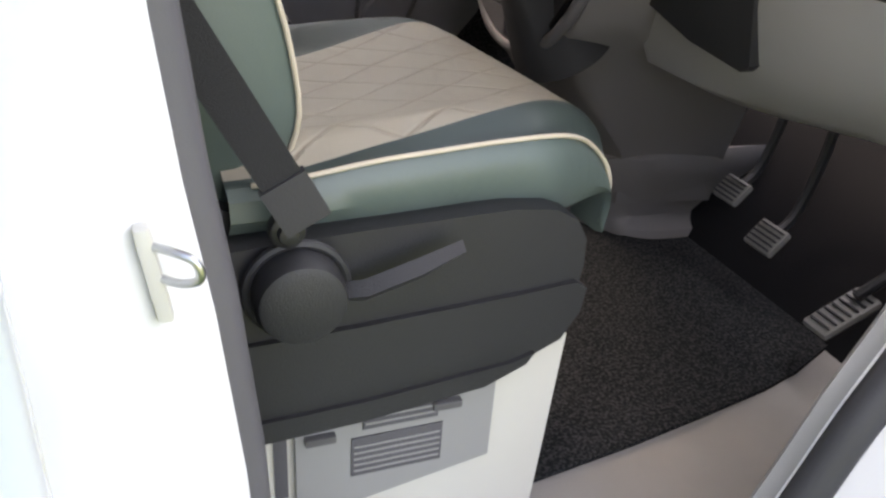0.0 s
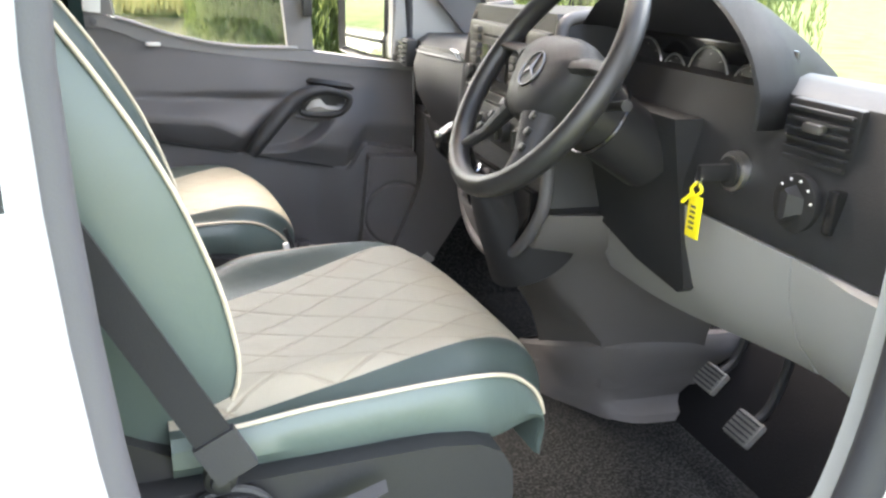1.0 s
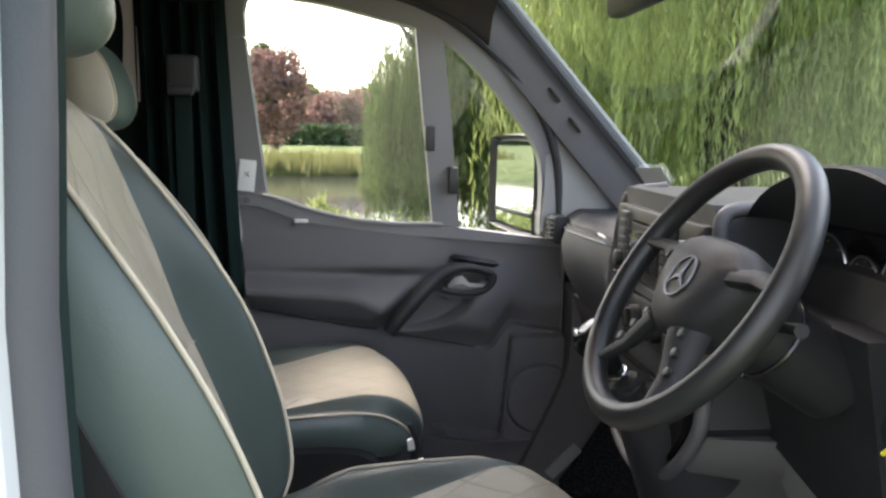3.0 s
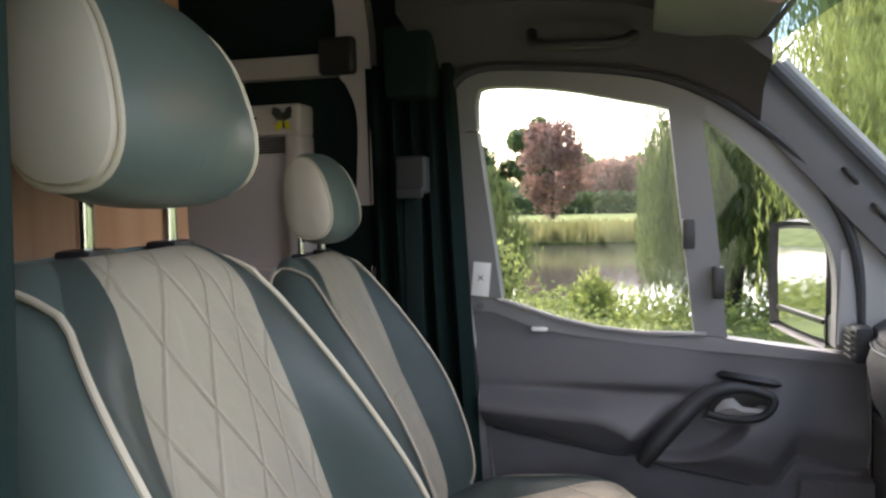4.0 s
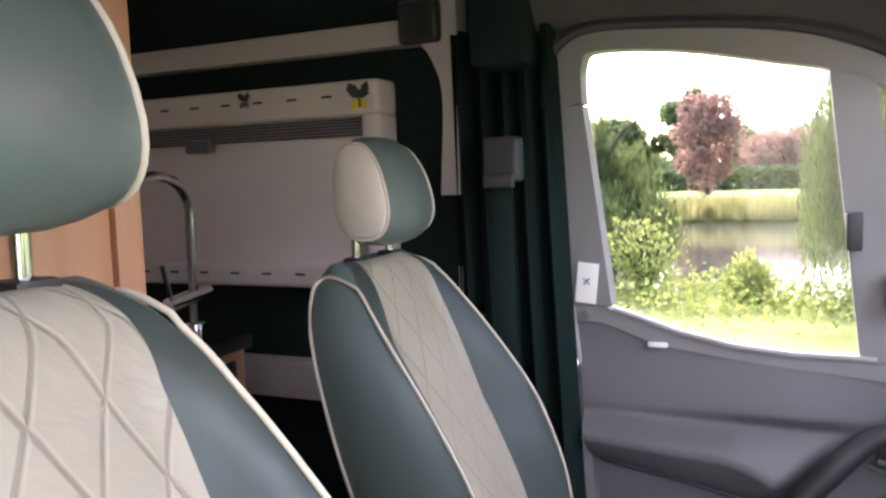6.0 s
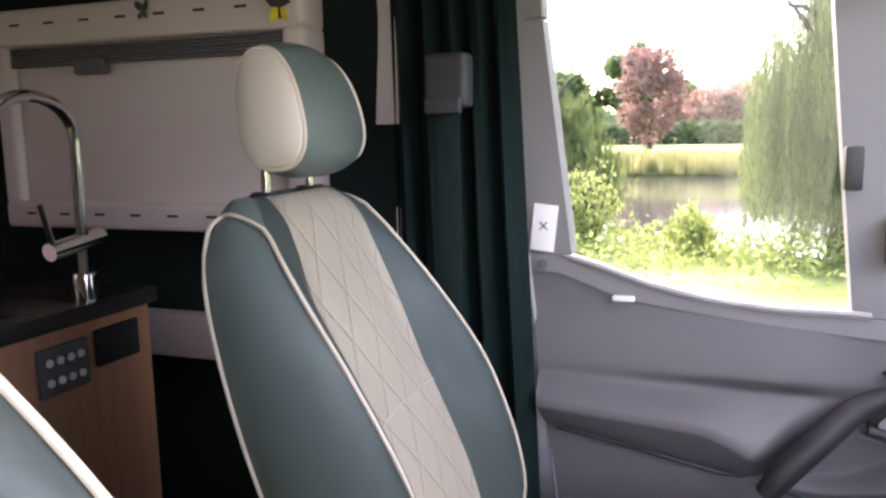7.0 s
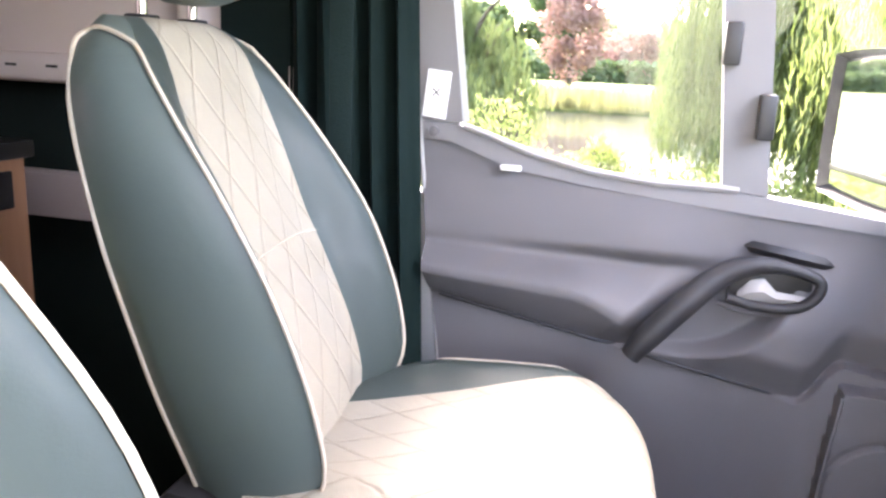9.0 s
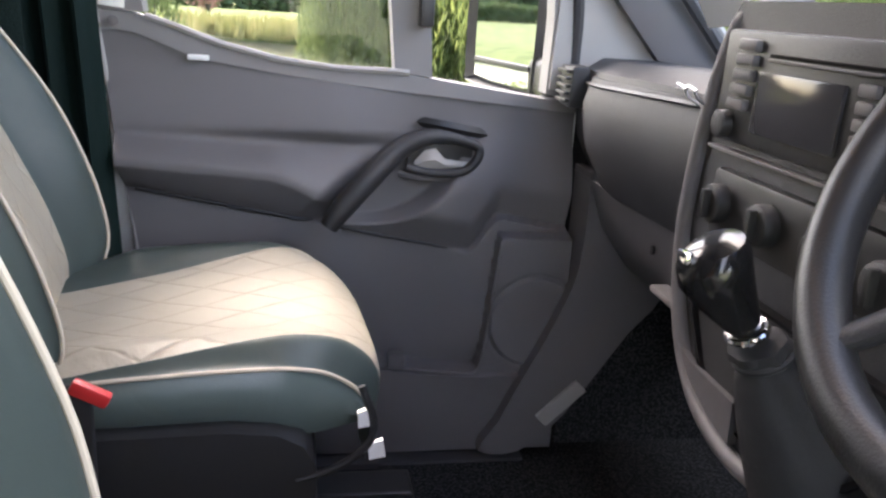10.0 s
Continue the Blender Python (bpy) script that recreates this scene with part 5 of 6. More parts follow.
def pedals():
    for nm, c, w, h, lab in (("clutch_pedal", (1.27, 0.83, 0.36), 0.07, 0.055, "worn rubber clutch pedal"), ("brake_pedal", (1.265, 0.70, 0.315), 0.075, 0.06, "worn rubber brake pedal")):
        t = thing(nm, c, lab, "pedal", group="pedals")
        rot = Matrix.Rotation(radians(42), 3, "Y")
        part("pad", box((c[0] - 0.008, c[1] - w / 2, c[2] - h / 2), (c[0] + 0.008, c[1] + w / 2, c[2] + h / 2), 0.006, rot), M_PEDAL, t)
        for k in range(5):
            q = Vector(c) + rot @ Vector((-0.010, 0, -h * 0.36 + h * 0.18 * k))
            part("rib", box((q.x - 0.002, q.y - w * 0.42, q.z - 0.002), (q.x + 0.002, q.y + w * 0.42, q.z + 0.002), 0.001, rot), M_RUBBER, t)
        part("arm", tube(smooth_path([(c[0] + 0.01, c[1], c[2]), (c[0] + 0.07, c[1] + 0.01, c[2] + 0.05), (c[0] + 0.10, c[1] + 0.01, c[2] + 0.22), (c[0] + 0.06, c[1] + 0.01, c[2] + 0.40)], 4), 0.010, 8), M_CHAR, t)
    c = (1.225, 0.455, 0.300)
    t = thing("accelerator_pedal", c, "ribbed black accelerator pedal", "pedal", group="pedals")
    part("pad", box((c[0] - 0.008, c[1] - 0.028, c[2] - 0.06), (c[0] + 0.008, c[1] + 0.028, c[2] + 0.06), 0.01, Matrix.Rotation(radians(64), 3, "Y")), M_PEDAL, t)
    for k in range(7):
        q = Vector(c) + Matrix.Rotation(radians(64), 3, "Y") @ Vector((-0.010, 0, -0.045 + 0.015 * k))
        part("rib", box((q.x - 0.002, q.y - 0.022, q.z - 0.002), (q.x + 0.002, q.y + 0.022, q.z + 0.002), 0.001, Matrix.Rotation(radians(64), 3, "Y")), M_RUBBER, t)
    part("arm", tube(smooth_path([(c[0] + 0.02, c[1], c[2] + 0.03), (c[0] + 0.10, c[1] - 0.01, c[2] + 0.10), (c[0] + 0.16, c[1] - 0.02, c[2] + 0.25)], 4), 0.010, 8), M_CHAR, t)


pedals()


# ---- behind the seats ----
def partition():
    t = thing("wardrobe_partition", (-0.14, 0.45, FLOOR), "tall oak-veneer partition behind the driver's seat", "partition")
    part("panel", box((-0.16, 0.16, FLOOR), (-0.128, 0.760, 2.0), 0.002), M_WOOD, t)
    part("edge_strip", box((-0.165, 0.7605, FLOOR), (-0.122, 0.792, 2.0), 0.004), M_WOOD, t, "solid oak edge strip")


partition()


def curtain():
    bm = bmesh.new()
    rows = []
    for k in range(25):
        z = 0.25 + 1.33 * k / 24
        row = []
        for i in range(61):
            s = i / 60
            x = -0.225 + 0.235 * s + 0.02 * math.sin(0.7 + 3 * z) * s * (1 - s) + 0.045 * (1.0 - z) * s
            y = 1.725 + 0.022 * math.sin(s * 32 + 0.8 * math.sin(2 * z)) + 0.008 * math.sin(s * 61 + z) + 0.02 * s
            row.append(bm.verts.new((x, y, z)))
        rows.append(row)
    for a, b in zip(rows, rows[1:]):
        for i in range(60):
            bm.faces.new((a[i], a[i + 1], b[i + 1], b[i]))
    bmesh.ops.solidify(bm, geom=bm.faces[:], thickness=0.003)
    ob = part("curtain", bm, M_CURTAIN)
    tagged(ob, "dark green gathered curtain beside the passenger door", "curtain")


curtain()


def belt_unit():
    t = thing("seat_belt_guide", (-0.10, 1.66, 1.30), "dark grey plastic seat belt guide with dark webbing", "seat belt")
    part("cover", bevelled(box((-0.135, 1.655, 1.285), (-0.065, 1.70, 1.37), 0), 0.010, 3), M_RUBBER, t)
    part("slot_bar", box((-0.13, 1.640, 1.275), (-0.07, 1.66, 1.30), 0.006), M_RUBBER, t)
    part("webbing", box((-0.12, 1.668, 0.45), (-0.08, 1.671, 1.28), 0.001), M_LINING, t)


belt_unit()


def kitchen_window():
    t = thing("caravan_window", (-0.7, 1.74, 1.28), "cream framed caravan window with a closed white blind", "window", kind="structure")
    x0, x1, z0, z1 = -1.12, -0.384, 1.065, 1.508
    y0, y1 = 1.715, 1.799
    part("frame_top", box((x0, y0, z1 - 0.075), (x1, y1, z1), 0.012, seg=3), M_BLIND, t)
    part("frame_bottom", box((x0, y0, z0), (x1, y1, z0 + 0.055), 0.012, seg=3), M_BLIND, t)
    part("frame_side", box((x1 - 0.045, y0 + 0.002, z0 + 0.05), (x1, y1, z1 - 0.07), 0.012, seg=3), M_BLIND, t)
    part("frame_side", box((x0, y0 + 0.002, z0 + 0.05), (x0 + 0.045, y1, z1 - 0.07), 0.012, seg=3), M_BLIND, t)
    part("blind", box((x0 + 0.044, y0 + 0.022, z0 + 0.05), (x1 - 0.044, y1 - 0.02, z1 - 0.07), 0.002), M_BLIND, t, "closed white blind")
    for k in range(6):
        part("pleat", box((x0 + 0.044, y0 + 0.008, z1 - 0.115 + 0.0065 * k), (x1 - 0.046, y0 + 0.022, z1 - 0.1105 + 0.0065 * k), 0.002), M_GREY, t)
    for k in range(8):
        part("slot", box((x0 + 0.06 + 0.09 * k, y0 - 0.001, z1 - 0.034), (x0 + 0.085 + 0.09 * k, y0 + 0.004, z1 - 0.029), 0), M_BLACK, t)
        part("slot", box((x0 + 0.06 + 0.09 * k, y0 - 0.001, z0 + 0.028), (x0 + 0.085 + 0.09 * k, y0 + 0.004, z0 + 0.033), 0), M_BLACK, t)
    part("latch", box((-0.90, y0 - 0.004, z1 - 0.135), (-0.83, y0 + 0.02, z1 - 0.105), 0.005), M_GREY, t, "grey blind latch")
    for x, z, s, m, lab in ((-0.425, 1.468, 1.0, M_YELLOW, "small yellow and black butterfly ornament on the window frame"), (-0.72, 1.482, 0.6, M_GREY, "small grey butterfly ornament on the window frame")):
        b = thing("butterfly_ornament", (x, y0, z), lab, "ornament")
        for sx in (-1, 1):
            for up, r in ((1, 0.022), (-1, 0.016)):
                w = bmesh.new()
                pts = [(0, 0), (0.3 * r, up * 1.2 * r), (1.0 * r, up * 1.5 * r), (1.2 * r, up * 0.8 * r), (0.7 * r, up * 0.1 * r)]
                add_loft(w, [[(x + s * sx * p, y0 - 0.002 - d - 0.3 * s * p, z + s * q) for p, q in pts] for d in (0, 0.002)])
                part("wing", w, m if up < 0 else M_INK, b)
        part("body", tube([(x, y0 - 0.004, z - 0.018 * s), (x, y0 - 0.004, z + 0.02 * s)], 0.0025 * s, 6), M_INK, b)


kitchen_window()


def kitchen():
    t = thing("kitchen_cabinet", (-1.1, 1.5, FLOOR), "oak-veneer kitchen cabinet with socket panel", "cabinet")
    part("body", box((-1.5, 1.22, FLOOR), (-0.75, 1.70, 0.925), 0.003), M_WOOD, t)
    p = part("socket_panel", box((-0.749, 1.42, 0.815), (-0.738, 1.53, 0.90), 0.006), M_GREY, t, "grey socket panel with switches")
    for a in range(4):
        for b in range(2):
            part("switch", disc((-0.738, 1.44 + 0.023 * a, 0.84 + 0.035 * b), (1, 0, 0), 0.007, 0.004, 14), M_PAPER, p)
    part("recess", box((-0.749, 1.55, 0.835), (-0.742, 1.66, 0.905), 0.006), M_BLACK, t)
    w = part("worktop", box((-1.52, 1.20, 0.926), (-0.735, 1.712, 0.958), 0.005), M_COUNTER)
    tagged(w, "dark laminate kitchen worktop on the cabinet", "worktop")
    tap = thing("tap", (-0.768, 1.58, 0.958), "chrome swan-neck kitchen tap with side lever on the worktop", "tap")
    part("base", disc((-0.768, 1.565, 0.958), (0, 0, 1), 0.022, 0.05, 24), M_CHROME, tap)
    arc = [(-0.768, 1.565, 1.0), (-0.768, 1.568, 1.15), (-0.768, 1.57, 1.24)] + [(-0.768, 1.475 + 0.095 * math.cos(a), 1.245 + 0.075 * math.sin(a)) for a in [math.pi * q / 12 for q in range(1, 13)]] + [(-0.768, 1.382, 1.20)]
    part("spout", tube(arc, 0.011, 12), M_CHROME, tap)
    part("mixer_body", tube([(-0.768, 1.49, 1.055), (-0.768, 1.61, 1.07)], 0.016, 14), M_CHROME, tap)
    part("lever", tube([(-0.768, 1.50, 1.06), (-0.758, 1.47, 1.14)], [0.006, 0.005], 8), M_CHROME, tap)


kitchen()


# ---- outside ----
def noise_mat(name, c0, c1, scale, rough=0.9, bump=0.5):
    m = mat(name, c0, rough, grain=bump, scale=scale * 6, spec=0.2)
    nt, n = m.node_tree, m.node_tree.nodes
    tx = n.new("ShaderNodeTexNoise")
    tx.inputs["Scale"].default_value, tx.inputs["Detail"].default_value = scale, 8.0
    tc = n.new("ShaderNodeTexCoord")
    rp = n.new("ShaderNodeValToRGB")
    rp.color_ramp.elements[0].color, rp.color_ramp.elements[0].position = (*c0, 1), 0.35
    rp.color_ramp.elements[1].color, rp.color_ramp.elements[1].position = (*c1, 1), 0.68
    nt.links.new(tc.outputs["Object"], tx.inputs["Vector"])
    nt.links.new(tx.outputs[0], rp.inputs[0])
    nt.links.new(rp.outputs[0], n["Principled BSDF"].inputs["Base Color"])
    return m


M_GRASS = noise_mat("grass", (0.10, 0.135, 0.035), (0.20, 0.235, 0.075), 1.2)
M_BARK = noise_mat("bark", (0.05, 0.04, 0.03), (0.12, 0.10, 0.08), 8)


def leaf_mat(name, c0, c1):
    m = bpy.data.materials.new(name)
    m.use_nodes = True
    nt, n = m.node_tree, m.node_tree.nodes
    b = n["Principled BSDF"]
    b.inputs["Roughness"].default_value = 0.6
    ge = n.new("ShaderNodeNewGeometry")
    rp = n.new("ShaderNodeValToRGB")
    rp.color_ramp.elements[0].color, rp.color_ramp.elements[1].color = (*c0, 1), (*c1, 1)
    tc, tx, ad = n.new("ShaderNodeTexCoord"), n.new("ShaderNodeTexNoise"), n.new("ShaderNodeMath")
    tx.inputs["Scale"].default_value, tx.inputs["Detail"].default_value = 1.6, 3.0
    nt.links.new(tc.outputs["Object"], tx.inputs["Vector"])
    ad.operation, ad.inputs[2].default_value = "MULTIPLY_ADD", -0.42
    ad.inputs[1].default_value = 0.55
    nt.links.new(ge.outputs["Random Per Island"], ad.inputs[0])
    a2 = n.new("ShaderNodeMath")
    a2.operation, a2.inputs[1].default_value = "MULTIPLY_ADD", 1.3
    nt.links.new(tx.outputs[0], a2.inputs[0])
    nt.links.new(ad.outputs[0], a2.inputs[2])
    nt.links.new(a2.outputs[0], rp.inputs[0])
    nt.links.new(rp.outputs[0], b.inputs["Base Color"])
    tl, mx = n.new("ShaderNodeBsdfTranslucent"), n.new("ShaderNodeMixShader")
    nt.links.new(rp.outputs[0], tl.inputs[0])
    mx.inputs[0].default_value = 0.45
    nt.links.new(b.outputs[0], mx.inputs[1])
    nt.links.new(tl.outputs[0], mx.inputs[2])
    nt.links.new(mx.outputs[0], n["Material Output"].inputs[0])
    return m


M_WILLOW = leaf_mat("willow_leaf", (0.13, 0.18, 0.04), (0.50, 0.54, 0.18))
M_WILLOW_B = leaf_mat("bank_willow_leaf", (0.042, 0.068, 0.022), (0.19, 0.23, 0.075))
M_LEAF = leaf_mat("leaf", (0.06, 0.10, 0.035), (0.15, 0.20, 0.08))
# reddish leaves; some lens-flare pink is put into this colour
M_REDDISH = leaf_mat("reddish_leaf", (0.22, 0.12, 0.10), (0.38, 0.23, 0.18))
M_REED = leaf_mat("reed", (0.16, 0.17, 0.05), (0.32, 0.29, 0.12))
M_WATER = mat("pond_water", (0.05, 0.055, 0.045), 0.08, grain=0.25, scale=1.5, stain=0.1)


def leaf_cloud(name, material, parent, quads, kind=""):
    """quads: centre, direction along, direction across."""
    v, f = [], []
    for c, a, b in quads:
        i = len(v)
        v += [c - a, c + b, c + a, c - b]
        f.append((i, i + 1, i + 2, i + 3))
    me = bpy.data.meshes.new(name)
    me.from_pydata([tuple(q) for q in v], [], f)
    me.materials.append(material)
    ob = new(name, me)
    if parent:
        ob.parent = parent
        ob.matrix_parent_inverse = parent.matrix_world.inverted()
    if kind:
        ob["kind"] = kind
    return ob


def unit(r):
    while True:
        v = Vector((r.uniform(-1, 1), r.uniform(-1, 1), r.uniform(-1, 1)))
        if 0.05 < v.length < 1:
            return v.normalized()


def willow(at, height, radius, seed, strands=260, leaf=0.10, label="weeping willow with long hanging yellow-green branches", leaves=M_WILLOW_B):
    r = random.Random(seed)
    t = thing("willow_tree", at, label, "tree", group="willows")
    base = Vector(at)
    bm = bmesh.new()
    top = base + Vector((0, 0, height * 0.62))
    add_tube(bm, smooth_path([base, base + Vector((0.1, 0.1, height * 0.3)), top], 4), [0.045 * height * (1 - 0.05 * k) for k in range(9)], 10)
    limbs = []
    for k in range(9):
        an = math.tau * k / 9 + r.uniform(-0.3, 0.3)
        q = top + Vector((math.cos(an) * radius * 0.6, math.sin(an) * radius * 0.6, height * r.uniform(0.15, 0.35)))
        s = base + Vector((0, 0, height * r.uniform(0.35, 0.6)))
        pts = smooth_path([s, (s + q) / 2 + Vector((0, 0, height * 0.08)), q], 4)
        add_tube(bm, pts, [0.018 * height * (1 - 0.1 * i) for i in range(len(pts))], 6)
    part("trunk", bm, M_BARK, t)
    # boughs arch outwards; each carries a fringe of hanging strands
    quads, boughs = [], []
    for k in range(max(24, strands // 14)):
        an, rr = r.uniform(0, math.tau), radius * math.sqrt(r.uniform(0.02, 1))
        tip = height * (1.0 - 0.42 * (rr / radius) ** 2) * r.uniform(0.72, 1.0)
        boughs.append((an, rr, tip, height * (r.uniform(0.0, 0.22) if rr > 0.5 * radius else r.uniform(0.1, 0.5))))
    for k in range(strands):
        an, rr, tip, low = r.choice(boughs)
        back_off = abs(r.gauss(0, 0.22)) * radius
        x = base.x + (rr - back_off) * math.cos(an) + r.gauss(0, 0.07 * radius)
        y = base.y + (rr - back_off) * math.sin(an) + r.gauss(0, 0.07 * radius)
        h0 = base.z + tip - 0.5 * abs(r.gauss(0, 0.08 * height)) + 0.10 * back_off
        h1 = base.z + max(0.02 * height, low + r.uniform(-0.05, 0.15) * height)
        sway, z = Vector((r.uniform(-0.12, 0.12), r.uniform(-0.12, 0.12), 0)), h0
        while z > h1:
            c = Vector((x, y, z)) + sway * (h0 - z) * 0.4 + Vector((r.gauss(0, 0.028), r.gauss(0, 0.028), 0))
            d = (Vector((r.uniform(-0.4, 0.4), r.uniform(-0.4, 0.4), -1))).normalized() * leaf * r.uniform(0.7, 1.4)
            quads.append((c, d, unit(r).cross(d).normalized() * leaf * 0.16))
            z -= leaf * r.uniform(0.35, 0.8)
    leaf_cloud("crown", leaves, t, quads)
    return t


def tree(at, height, radius, seed, material, label, n=2500, leaf=0.35, low=0.15):
    r = random.Random(seed)
    t = thing("tree", at, label, "tree", group="far trees")
    base = Vector(at)
    bm = bmesh.new()
    add_tube(bm, smooth_path([base, base + Vector((0.1, 0, height * 0.4)), base + Vector((0, 0.1, height * 0.8))], 4), [0.025 * height * (1 - 0.09 * k) for k in range(9)], 8)
    quads = []
    clumps = []
    for k in range(22):
        d = unit(r)
        c = base + Vector((d.x * radius * 0.72, d.y * radius * 0.72, height * (low + (1 - low) * (0.5 + 0.42 * d.z))))
        clumps.append((c, radius * r.uniform(0.2, 0.55)))
        if k < 8:
            add_tube(bm, smooth_path([base + Vector((0, 0, height * r.uniform(0.2, 0.5))), c], 3), [0.01 * height, 0.007 * height, 0.005 * height, 0.003 * height], 5)
    part("trunk", bm, M_BARK, t)
    for k in range(n):
        c, cr = r.choice(clumps)
        d = unit(r) * cr * r.uniform(0.5, 1.05)
        a = unit(r) * leaf * r.uniform(0.5, 1.0)
        quads.append((c + d, a, unit(r).cross(a).normalized() * leaf * 0.5))
    leaf_cloud("crown", material, t, quads)
    return t


def outside():
    # ground sheet with a pond basin
    bm = bmesh.new()
    def gz(x, y):
        base = GROUND
        px = step(-26, -18, x) * step(14, 8, x)
        b = step(13.5, 17.5, y + 0.5 * math.sin(0.6 * x)) * step(47, 44.5, y) * px
        rise = 0.45 * step(45, 75, y)
        return base - 1.4 * b - 0.25 * step(6, 11, y) + rise + 0.02 * math.sin(1.3 * x) * math.sin(1.7 * y)
    ys = [-400, -200, -80, -30, -12, -6, -3, -1] + [k * 0.9 for k in range(0, 62)] + [58, 62, 68, 78, 100, 160, 400]
    xs = [-400, -200, -100, -60] + [-45 + 1.5 * k for k in range(61)] + [60, 100, 200, 400]
    rows = [[bm.verts.new((x, y, gz(x, y))) for y in ys] for x in xs]
    for a, b in zip(rows, rows[1:]):
        for k in range(len(ys) - 1):
            bm.faces.new((a[k], a[k + 1], b[k + 1], b[k]))
    setting(part("ground", bm, M_GRASS), "mown grass meadow around a pond", "ground")
    setting(part("water", box((-40, 8, -1.55), (45, 52, -1.40), 0), M_WATER, smooth=False), "still pond water reflecting a pale sky", "water")
    r = random.Random(11)
    # reeds on both banks and near weeds
    q = []
    for k in range(9000):
        x, y = r.uniform(-30, 30), 45.5 + r.gauss(0, 0.9)
        h = r.uniform(0.5, 1.4)
        q.append((Vector((x, y, -1.4 + h * 0.6)), Vector((r.gauss(0, 0.06), 0, h * 0.5)), Vector((0.07, 0, 0))))
    ob = leaf_cloud("far_reeds", M_REED, None, q)
    tagged(ob, "tall yellowish reeds along the far bank", "reeds", kind="stuff")
    q = []
    for k in range(17000):
        x, y = r.uniform(-12, 9), 13.0 + r.gauss(0, 1.0)
        h = r.uniform(0.05, 0.45) * (1 + 0.6 * math.sin(x * 1.3) * math.sin(x * 0.37))
        c = Vector((x, y, -0.75 + h * r.uniform(0.1, 1.0)))
        a = unit(r) * 0.055
        q.append((c, a, unit(r).cross(a).normalized() * 0.028))
    ob = leaf_cloud("bank_weeds", M_WILLOW, None, q)
    tagged(ob, "low leafy weeds along the near bank", "weeds", kind="stuff")
    # hedge behind the meadow
    q = []
    for k in range(14000):
        x = r.uniform(-60, 60)
        c = Vector((x, 70 + r.uniform(-0.8, 0.8), -0.35 + r.uniform(0, 1.85)))
        a = unit(r) * 0.30
        q.append((c, a, unit(r).cross(a).normalized() * 0.2))
    ob = leaf_cloud("hedge", M_LEAF, None, q)
    tagged(ob, "long clipped green hedge beyond the pond", "hedge", kind="stuff")
    q = []
    for k in range(30000):
        x = r.uniform(-150, 150)
        top = 4.8 + 1.6 * math.sin(x * 0.11) + 1.2 * math.sin(x * 0.27 + 1) + 0.7 * math.sin(x * 0.9)
        c = Vector((x, 105 + r.uniform(-4, 4), -0.2 + max(2, top) * r.uniform(0, 1)))
        a = unit(r) * 0.8
        q.append((c, a, unit(r).cross(a).normalized() * 0.55))
    ob = leaf_cloud("far_wood", M_LEAF, None, q)
    tagged(ob, "far belt of dark green trees", "woodland", kind="stuff")
    tree((-5.8, 57, -0.35), 7.0, 2.3, 5, M_REDDISH, "reddish tree beyond the pond, partly tinted by lens flare", 6000, 0.20, 0.08)
    tree((-1.6, 74, -0.2), 4.4, 3.2, 31, M_REDDISH, "low reddish-brown tree beyond the hedge", 3000, 0.35, 0.02)
    tree((-10.6, 80, -0.2), 9.4, 3.2, 6, M_LEAF, "tall dark green tree beyond the hedge", 2600, 0.6)
    tree((5.5, 82, -0.2), 6.0, 3.8, 7, M_LEAF, "round green tree beyond the hedge", 2200, 0.55)
    tree((-16.0, 78, -0.2), 6.4, 3.2, 8, M_LEAF, "broad green tree beyond the hedge", 2200, 0.55)
    tree((-4.6, 79, -0.2), 5.3, 3.0, 9, M_LEAF, "low spreading green tree beyond the hedge", 2200, 0.5, 0.05)
    tree((0.4, 81, -0.2), 5.0, 3.2, 10, M_LEAF, "low spreading green tree beyond the hedge", 2200, 0.5, 0.05)
    tree((-22.5, 80, -0.2), 5.6, 3.4, 12, M_LEAF, "low spreading green tree beyond the hedge", 2200, 0.5, 0.05)


outside()
willow((1.75, 13.8, -0.80), 4.9, 1.75, 21, 950, 0.08)
willow((-3.2, 15.3, -0.90), 3.4, 1.55, 22, 750, 0.08, "low bushy willow on the near bank")
willow((5.2, 10.3, -0.6), 9.5, 3.5, 23, 2500, 0.075, "great weeping willow with long hanging yellow-green branches", M_WILLOW)
willow((21.0, 9.0, -0.5), 9.0, 3.0, 24, 700, 0.10, leaves=M_WILLOW)


def shrub(at, height, radius, seed, label):
    """A low bush: thin stems from one root, each ending in a spray of small upright leaves."""
    r = random.Random(seed)
    base = Vector(at)
    t = thing("shrub", at, label, "shrub", group="bank shrubs")
    bm, quads = bmesh.new(), []
    for k in range(26):
        an, rr = r.uniform(0, math.tau), radius * math.sqrt(r.uniform(0, 1))
        tip = base + Vector((rr * math.cos(an), rr * math.sin(an), height * (1 - 0.45 * (rr / radius) ** 2) * r.uniform(0.7, 1.0)))
        pts = smooth_path([base, base.lerp(tip, 0.5) + Vector((0, 0, 0.12 * height)), tip], 3)
        add_tube(bm, pts, [0.012 * height * (1 - 0.12 * i) for i in range(len(pts))], 5)
        for q in range(60):
            c = base.lerp(tip, r.uniform(0.25, 1.0)) + Vector((r.gauss(0, 0.13), r.gauss(0, 0.13), r.gauss(0, 0.10))) * radius
            a = (Vector((r.uniform(-1, 1), r.uniform(-1, 1), 0.8))).normalized() * 0.06 * r.uniform(0.6, 1.2)
            quads.append((c, a, unit(r).cross(a).normalized() * 0.02))
    part("stems", bm, M_BARK, t)
    leaf_cloud("leaves", M_WILLOW, t, quads)


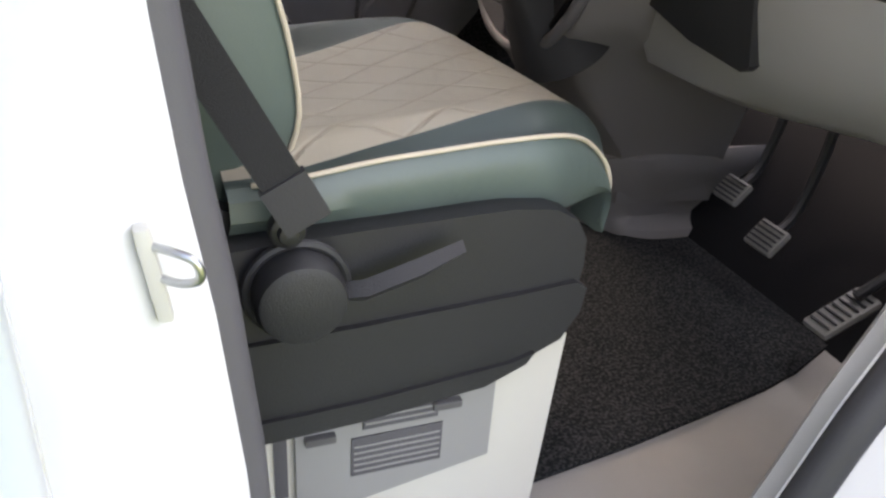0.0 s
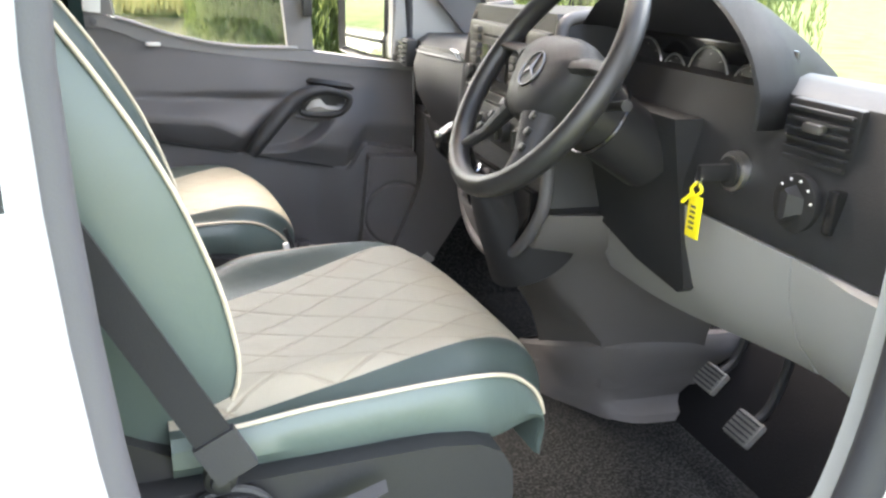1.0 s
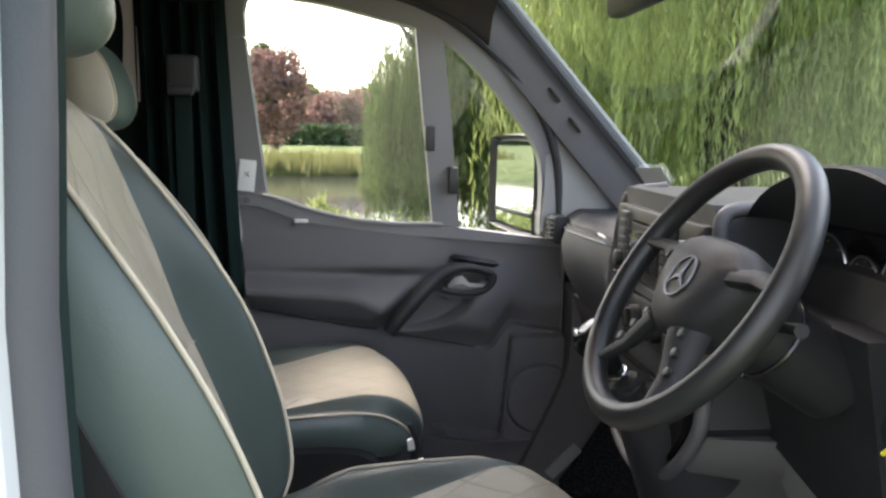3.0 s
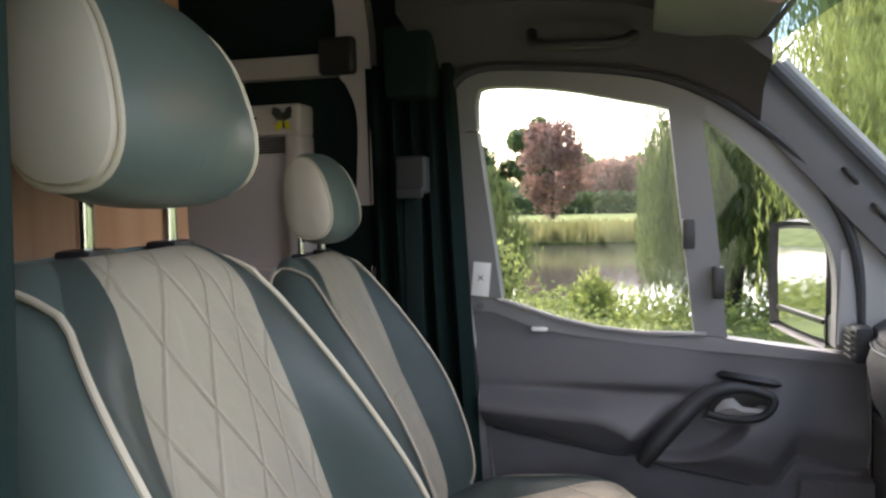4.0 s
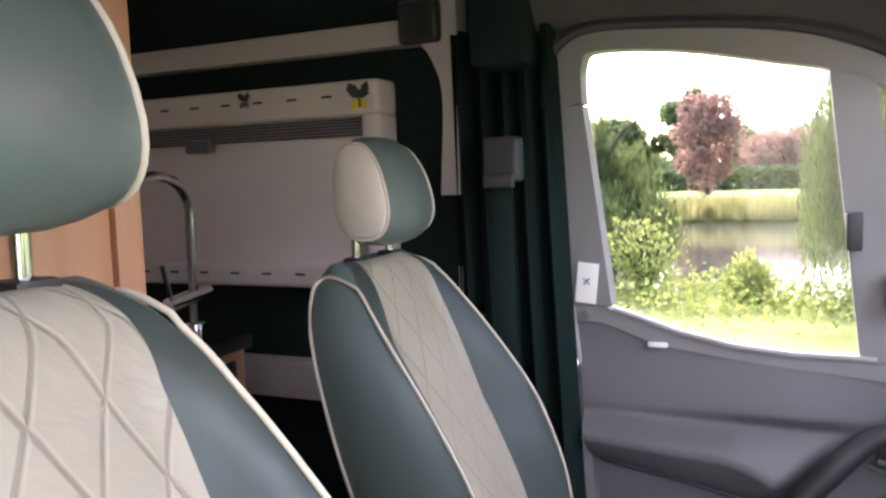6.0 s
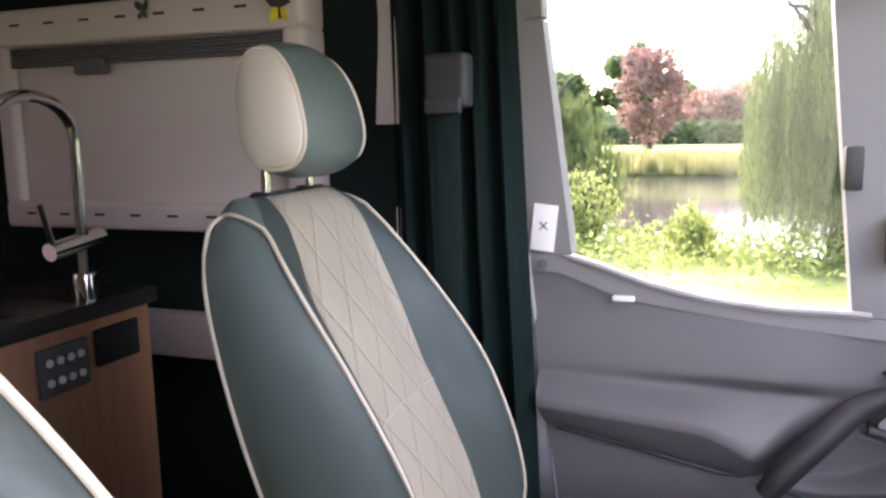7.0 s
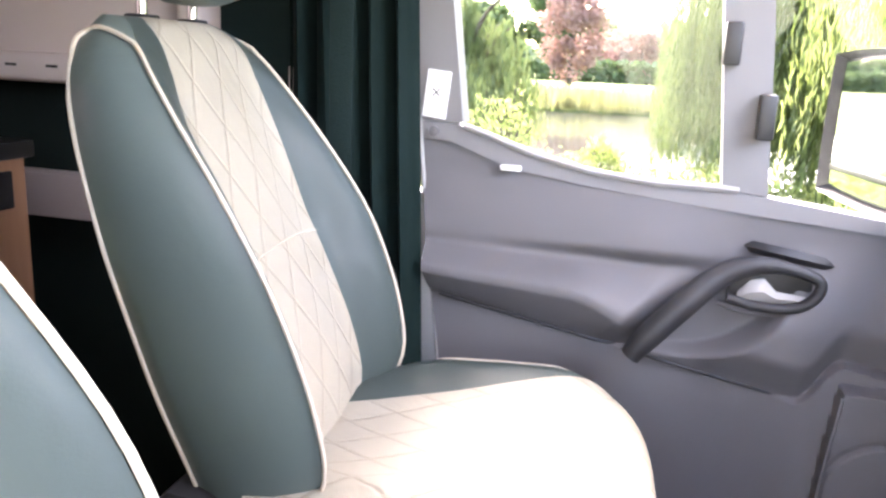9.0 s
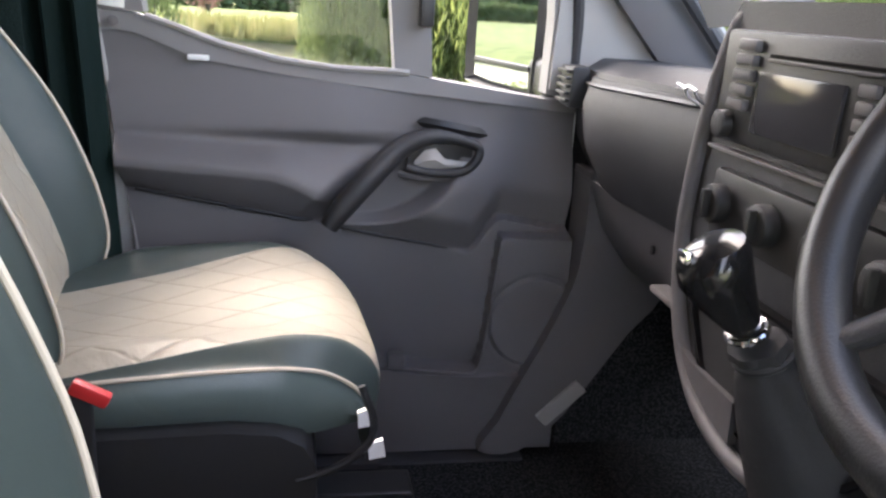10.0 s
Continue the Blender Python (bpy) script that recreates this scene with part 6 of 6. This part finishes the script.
shrub((-1.95, 13.4, -0.78), 1.85, 0.85, 41, "bright green leafy shrub on the near bank")
shrub((-0.35, 13.2, -0.78), 0.95, 0.42, 42, "small bright green shrub beside the pond")
shrub((-3.6, 13.0, -0.78), 1.5, 0.8, 43, "bright green leafy shrub on the near bank")


# ---- mirrors and small things ----
def door_mirror():
    t = thing("door_mirror", (0.80, 2.1, 0.92), "black exterior door mirror on the passenger side", "mirror")
    ring = catmull2([(1.905, 0.93), (1.90, 1.10), (1.92, 1.165), (2.0, 1.185), (2.26, 1.180), (2.30, 1.15), (2.30, 0.95), (2.26, 0.915), (1.94, 0.91), (1.905, 0.93)], 4)[:-1]
    part("housing", loft([[(x, 2.095 + (y - 2.095) * s, 1.05 + (z - 1.05) * s) for y, z in ring] for x, s in ((0.775, 0.98), (0.752, 1.06), (0.80, 1.10), (0.86, 0.95), (0.90, 0.6))], caps=True), M_BLACK, t)
    part("glass", loft([[(x, 2.095 + (y - 2.095) * 0.93, 1.05 + (z - 1.05) * 0.93) for y, z in ring] for x in (0.765, 0.772)]), mat("mirror", (0.55, 0.57, 0.58), 0.03, metal=1.0, stain=0.0), t, "mirror glass", smooth=False)
    part("divider", box((0.758, 1.93, 0.955), (0.775, 2.27, 0.968), 0.003), M_BLACK, t)
    # the head is narrower than its box and turned towards the driver
    fit = Matrix.Translation((0.792, 2.10, 0)) @ Matrix.Rotation(radians(12.8), 4, "Z") @ Matrix.Diagonal((1, 0.80, 1, 1)) @ Matrix.Translation((-0.775, -2.095, 0))
    for o in t.children:
        o.data.transform(fit)
    part("arm", bevelled(box((0.81, 1.86, 0.91), (0.87, 2.0, 0.99), 0), 0.02, 3), M_BLACK, t)


door_mirror()


def rear_view():
    t = thing("interior_mirror", (0.745, 0.93, 1.44), "black interior rear-view mirror housing", "mirror")
    part("housing", bevelled(box((0.725, 0.82, 1.392), (0.762, 1.04, 1.460), 0), 0.018, 3), M_BLACK, t)
    part("stem", tube([(0.755, 0.93, 1.44), (0.80, 0.94, 1.50)], 0.01, 8), M_BLACK, t)


rear_view()


def visor_and_lamp():
    for y, lab in ((1.50, "grey-green padded sun visor folded up on the passenger side"), (0.46, "grey-green padded sun visor folded up on the driver's side")):
        t = thing("sun_visor", (0.54, y, 1.60), lab, "sun visor", group="sun visors")
        part("pad", box((0.42, y - 0.21, 1.582), (0.62, y + 0.21, 1.600), 0.008, Matrix.Rotation(radians(14), 3, "Y"), 3), M_GREY, t)
        part("rod", tube([(0.63, y - 0.22, 1.568), (0.63, y + 0.22, 1.568)], 0.005, 8), M_GREY, t)
    t = thing("courtesy_lamp", (0.55, 1.15, 1.63), "grey overhead lamp unit with a lit warm lens", "lamp")
    part("housing", bevelled(box((0.46, 1.02, 1.60), (0.64, 1.28, 1.68), 0), 0.02, 3), M_GREY_L, t)
    glow = mat("lit_lens", (0.9, 0.7, 0.5), 0.4)
    pb = glow.node_tree.nodes["Principled BSDF"]
    pb.inputs["Emission Color"].default_value, pb.inputs["Emission Strength"].default_value = (1.0, 0.55, 0.25, 1), 1.5
    part("lens", bevelled(box((0.50, 1.10, 1.592), (0.60, 1.22, 1.604), 0), 0.004), glow, t, "lit warm lens")
    t = thing("grab_handle", (0.25, 1.70, 1.60), "grey moulded grab handle above the door", "handle")
    part("bar", tube(smooth_path([(0.17, 1.70, 1.635), (0.18, 1.68, 1.60), (0.25, 1.672, 1.592), (0.36, 1.672, 1.59), (0.40, 1.70, 1.62)], 5), 0.011, 10), M_CHAR, t)


visor_and_lamp()
tagged(part("paper_sheet", loft([[(x - d, y, z) for x, y, z in ((1.006, 1.655, 1.118), (1.022, 1.525, 1.126), (1.058, 1.545, 1.082), (1.044, 1.672, 1.070))] for d in (0.0, 0.001)]), M_PAPER, smooth=False), "white paper sheet lying against the windscreen", "paper")
bk = thing("belt_buckle", (0.12, 1.11, 0.6), "red and black seat belt buckle beside the passenger seat", "buckle")
part("button", box((0.108, 1.100, 0.664), (0.150, 1.114, 0.680), 0.004, Matrix.Rotation(radians(28), 3, "Y")), M_RED, bk, "red release button")
part("stalk", box((0.10, 1.102, 0.50), (0.13, 1.116, 0.68), 0.005), M_BLACK, bk)
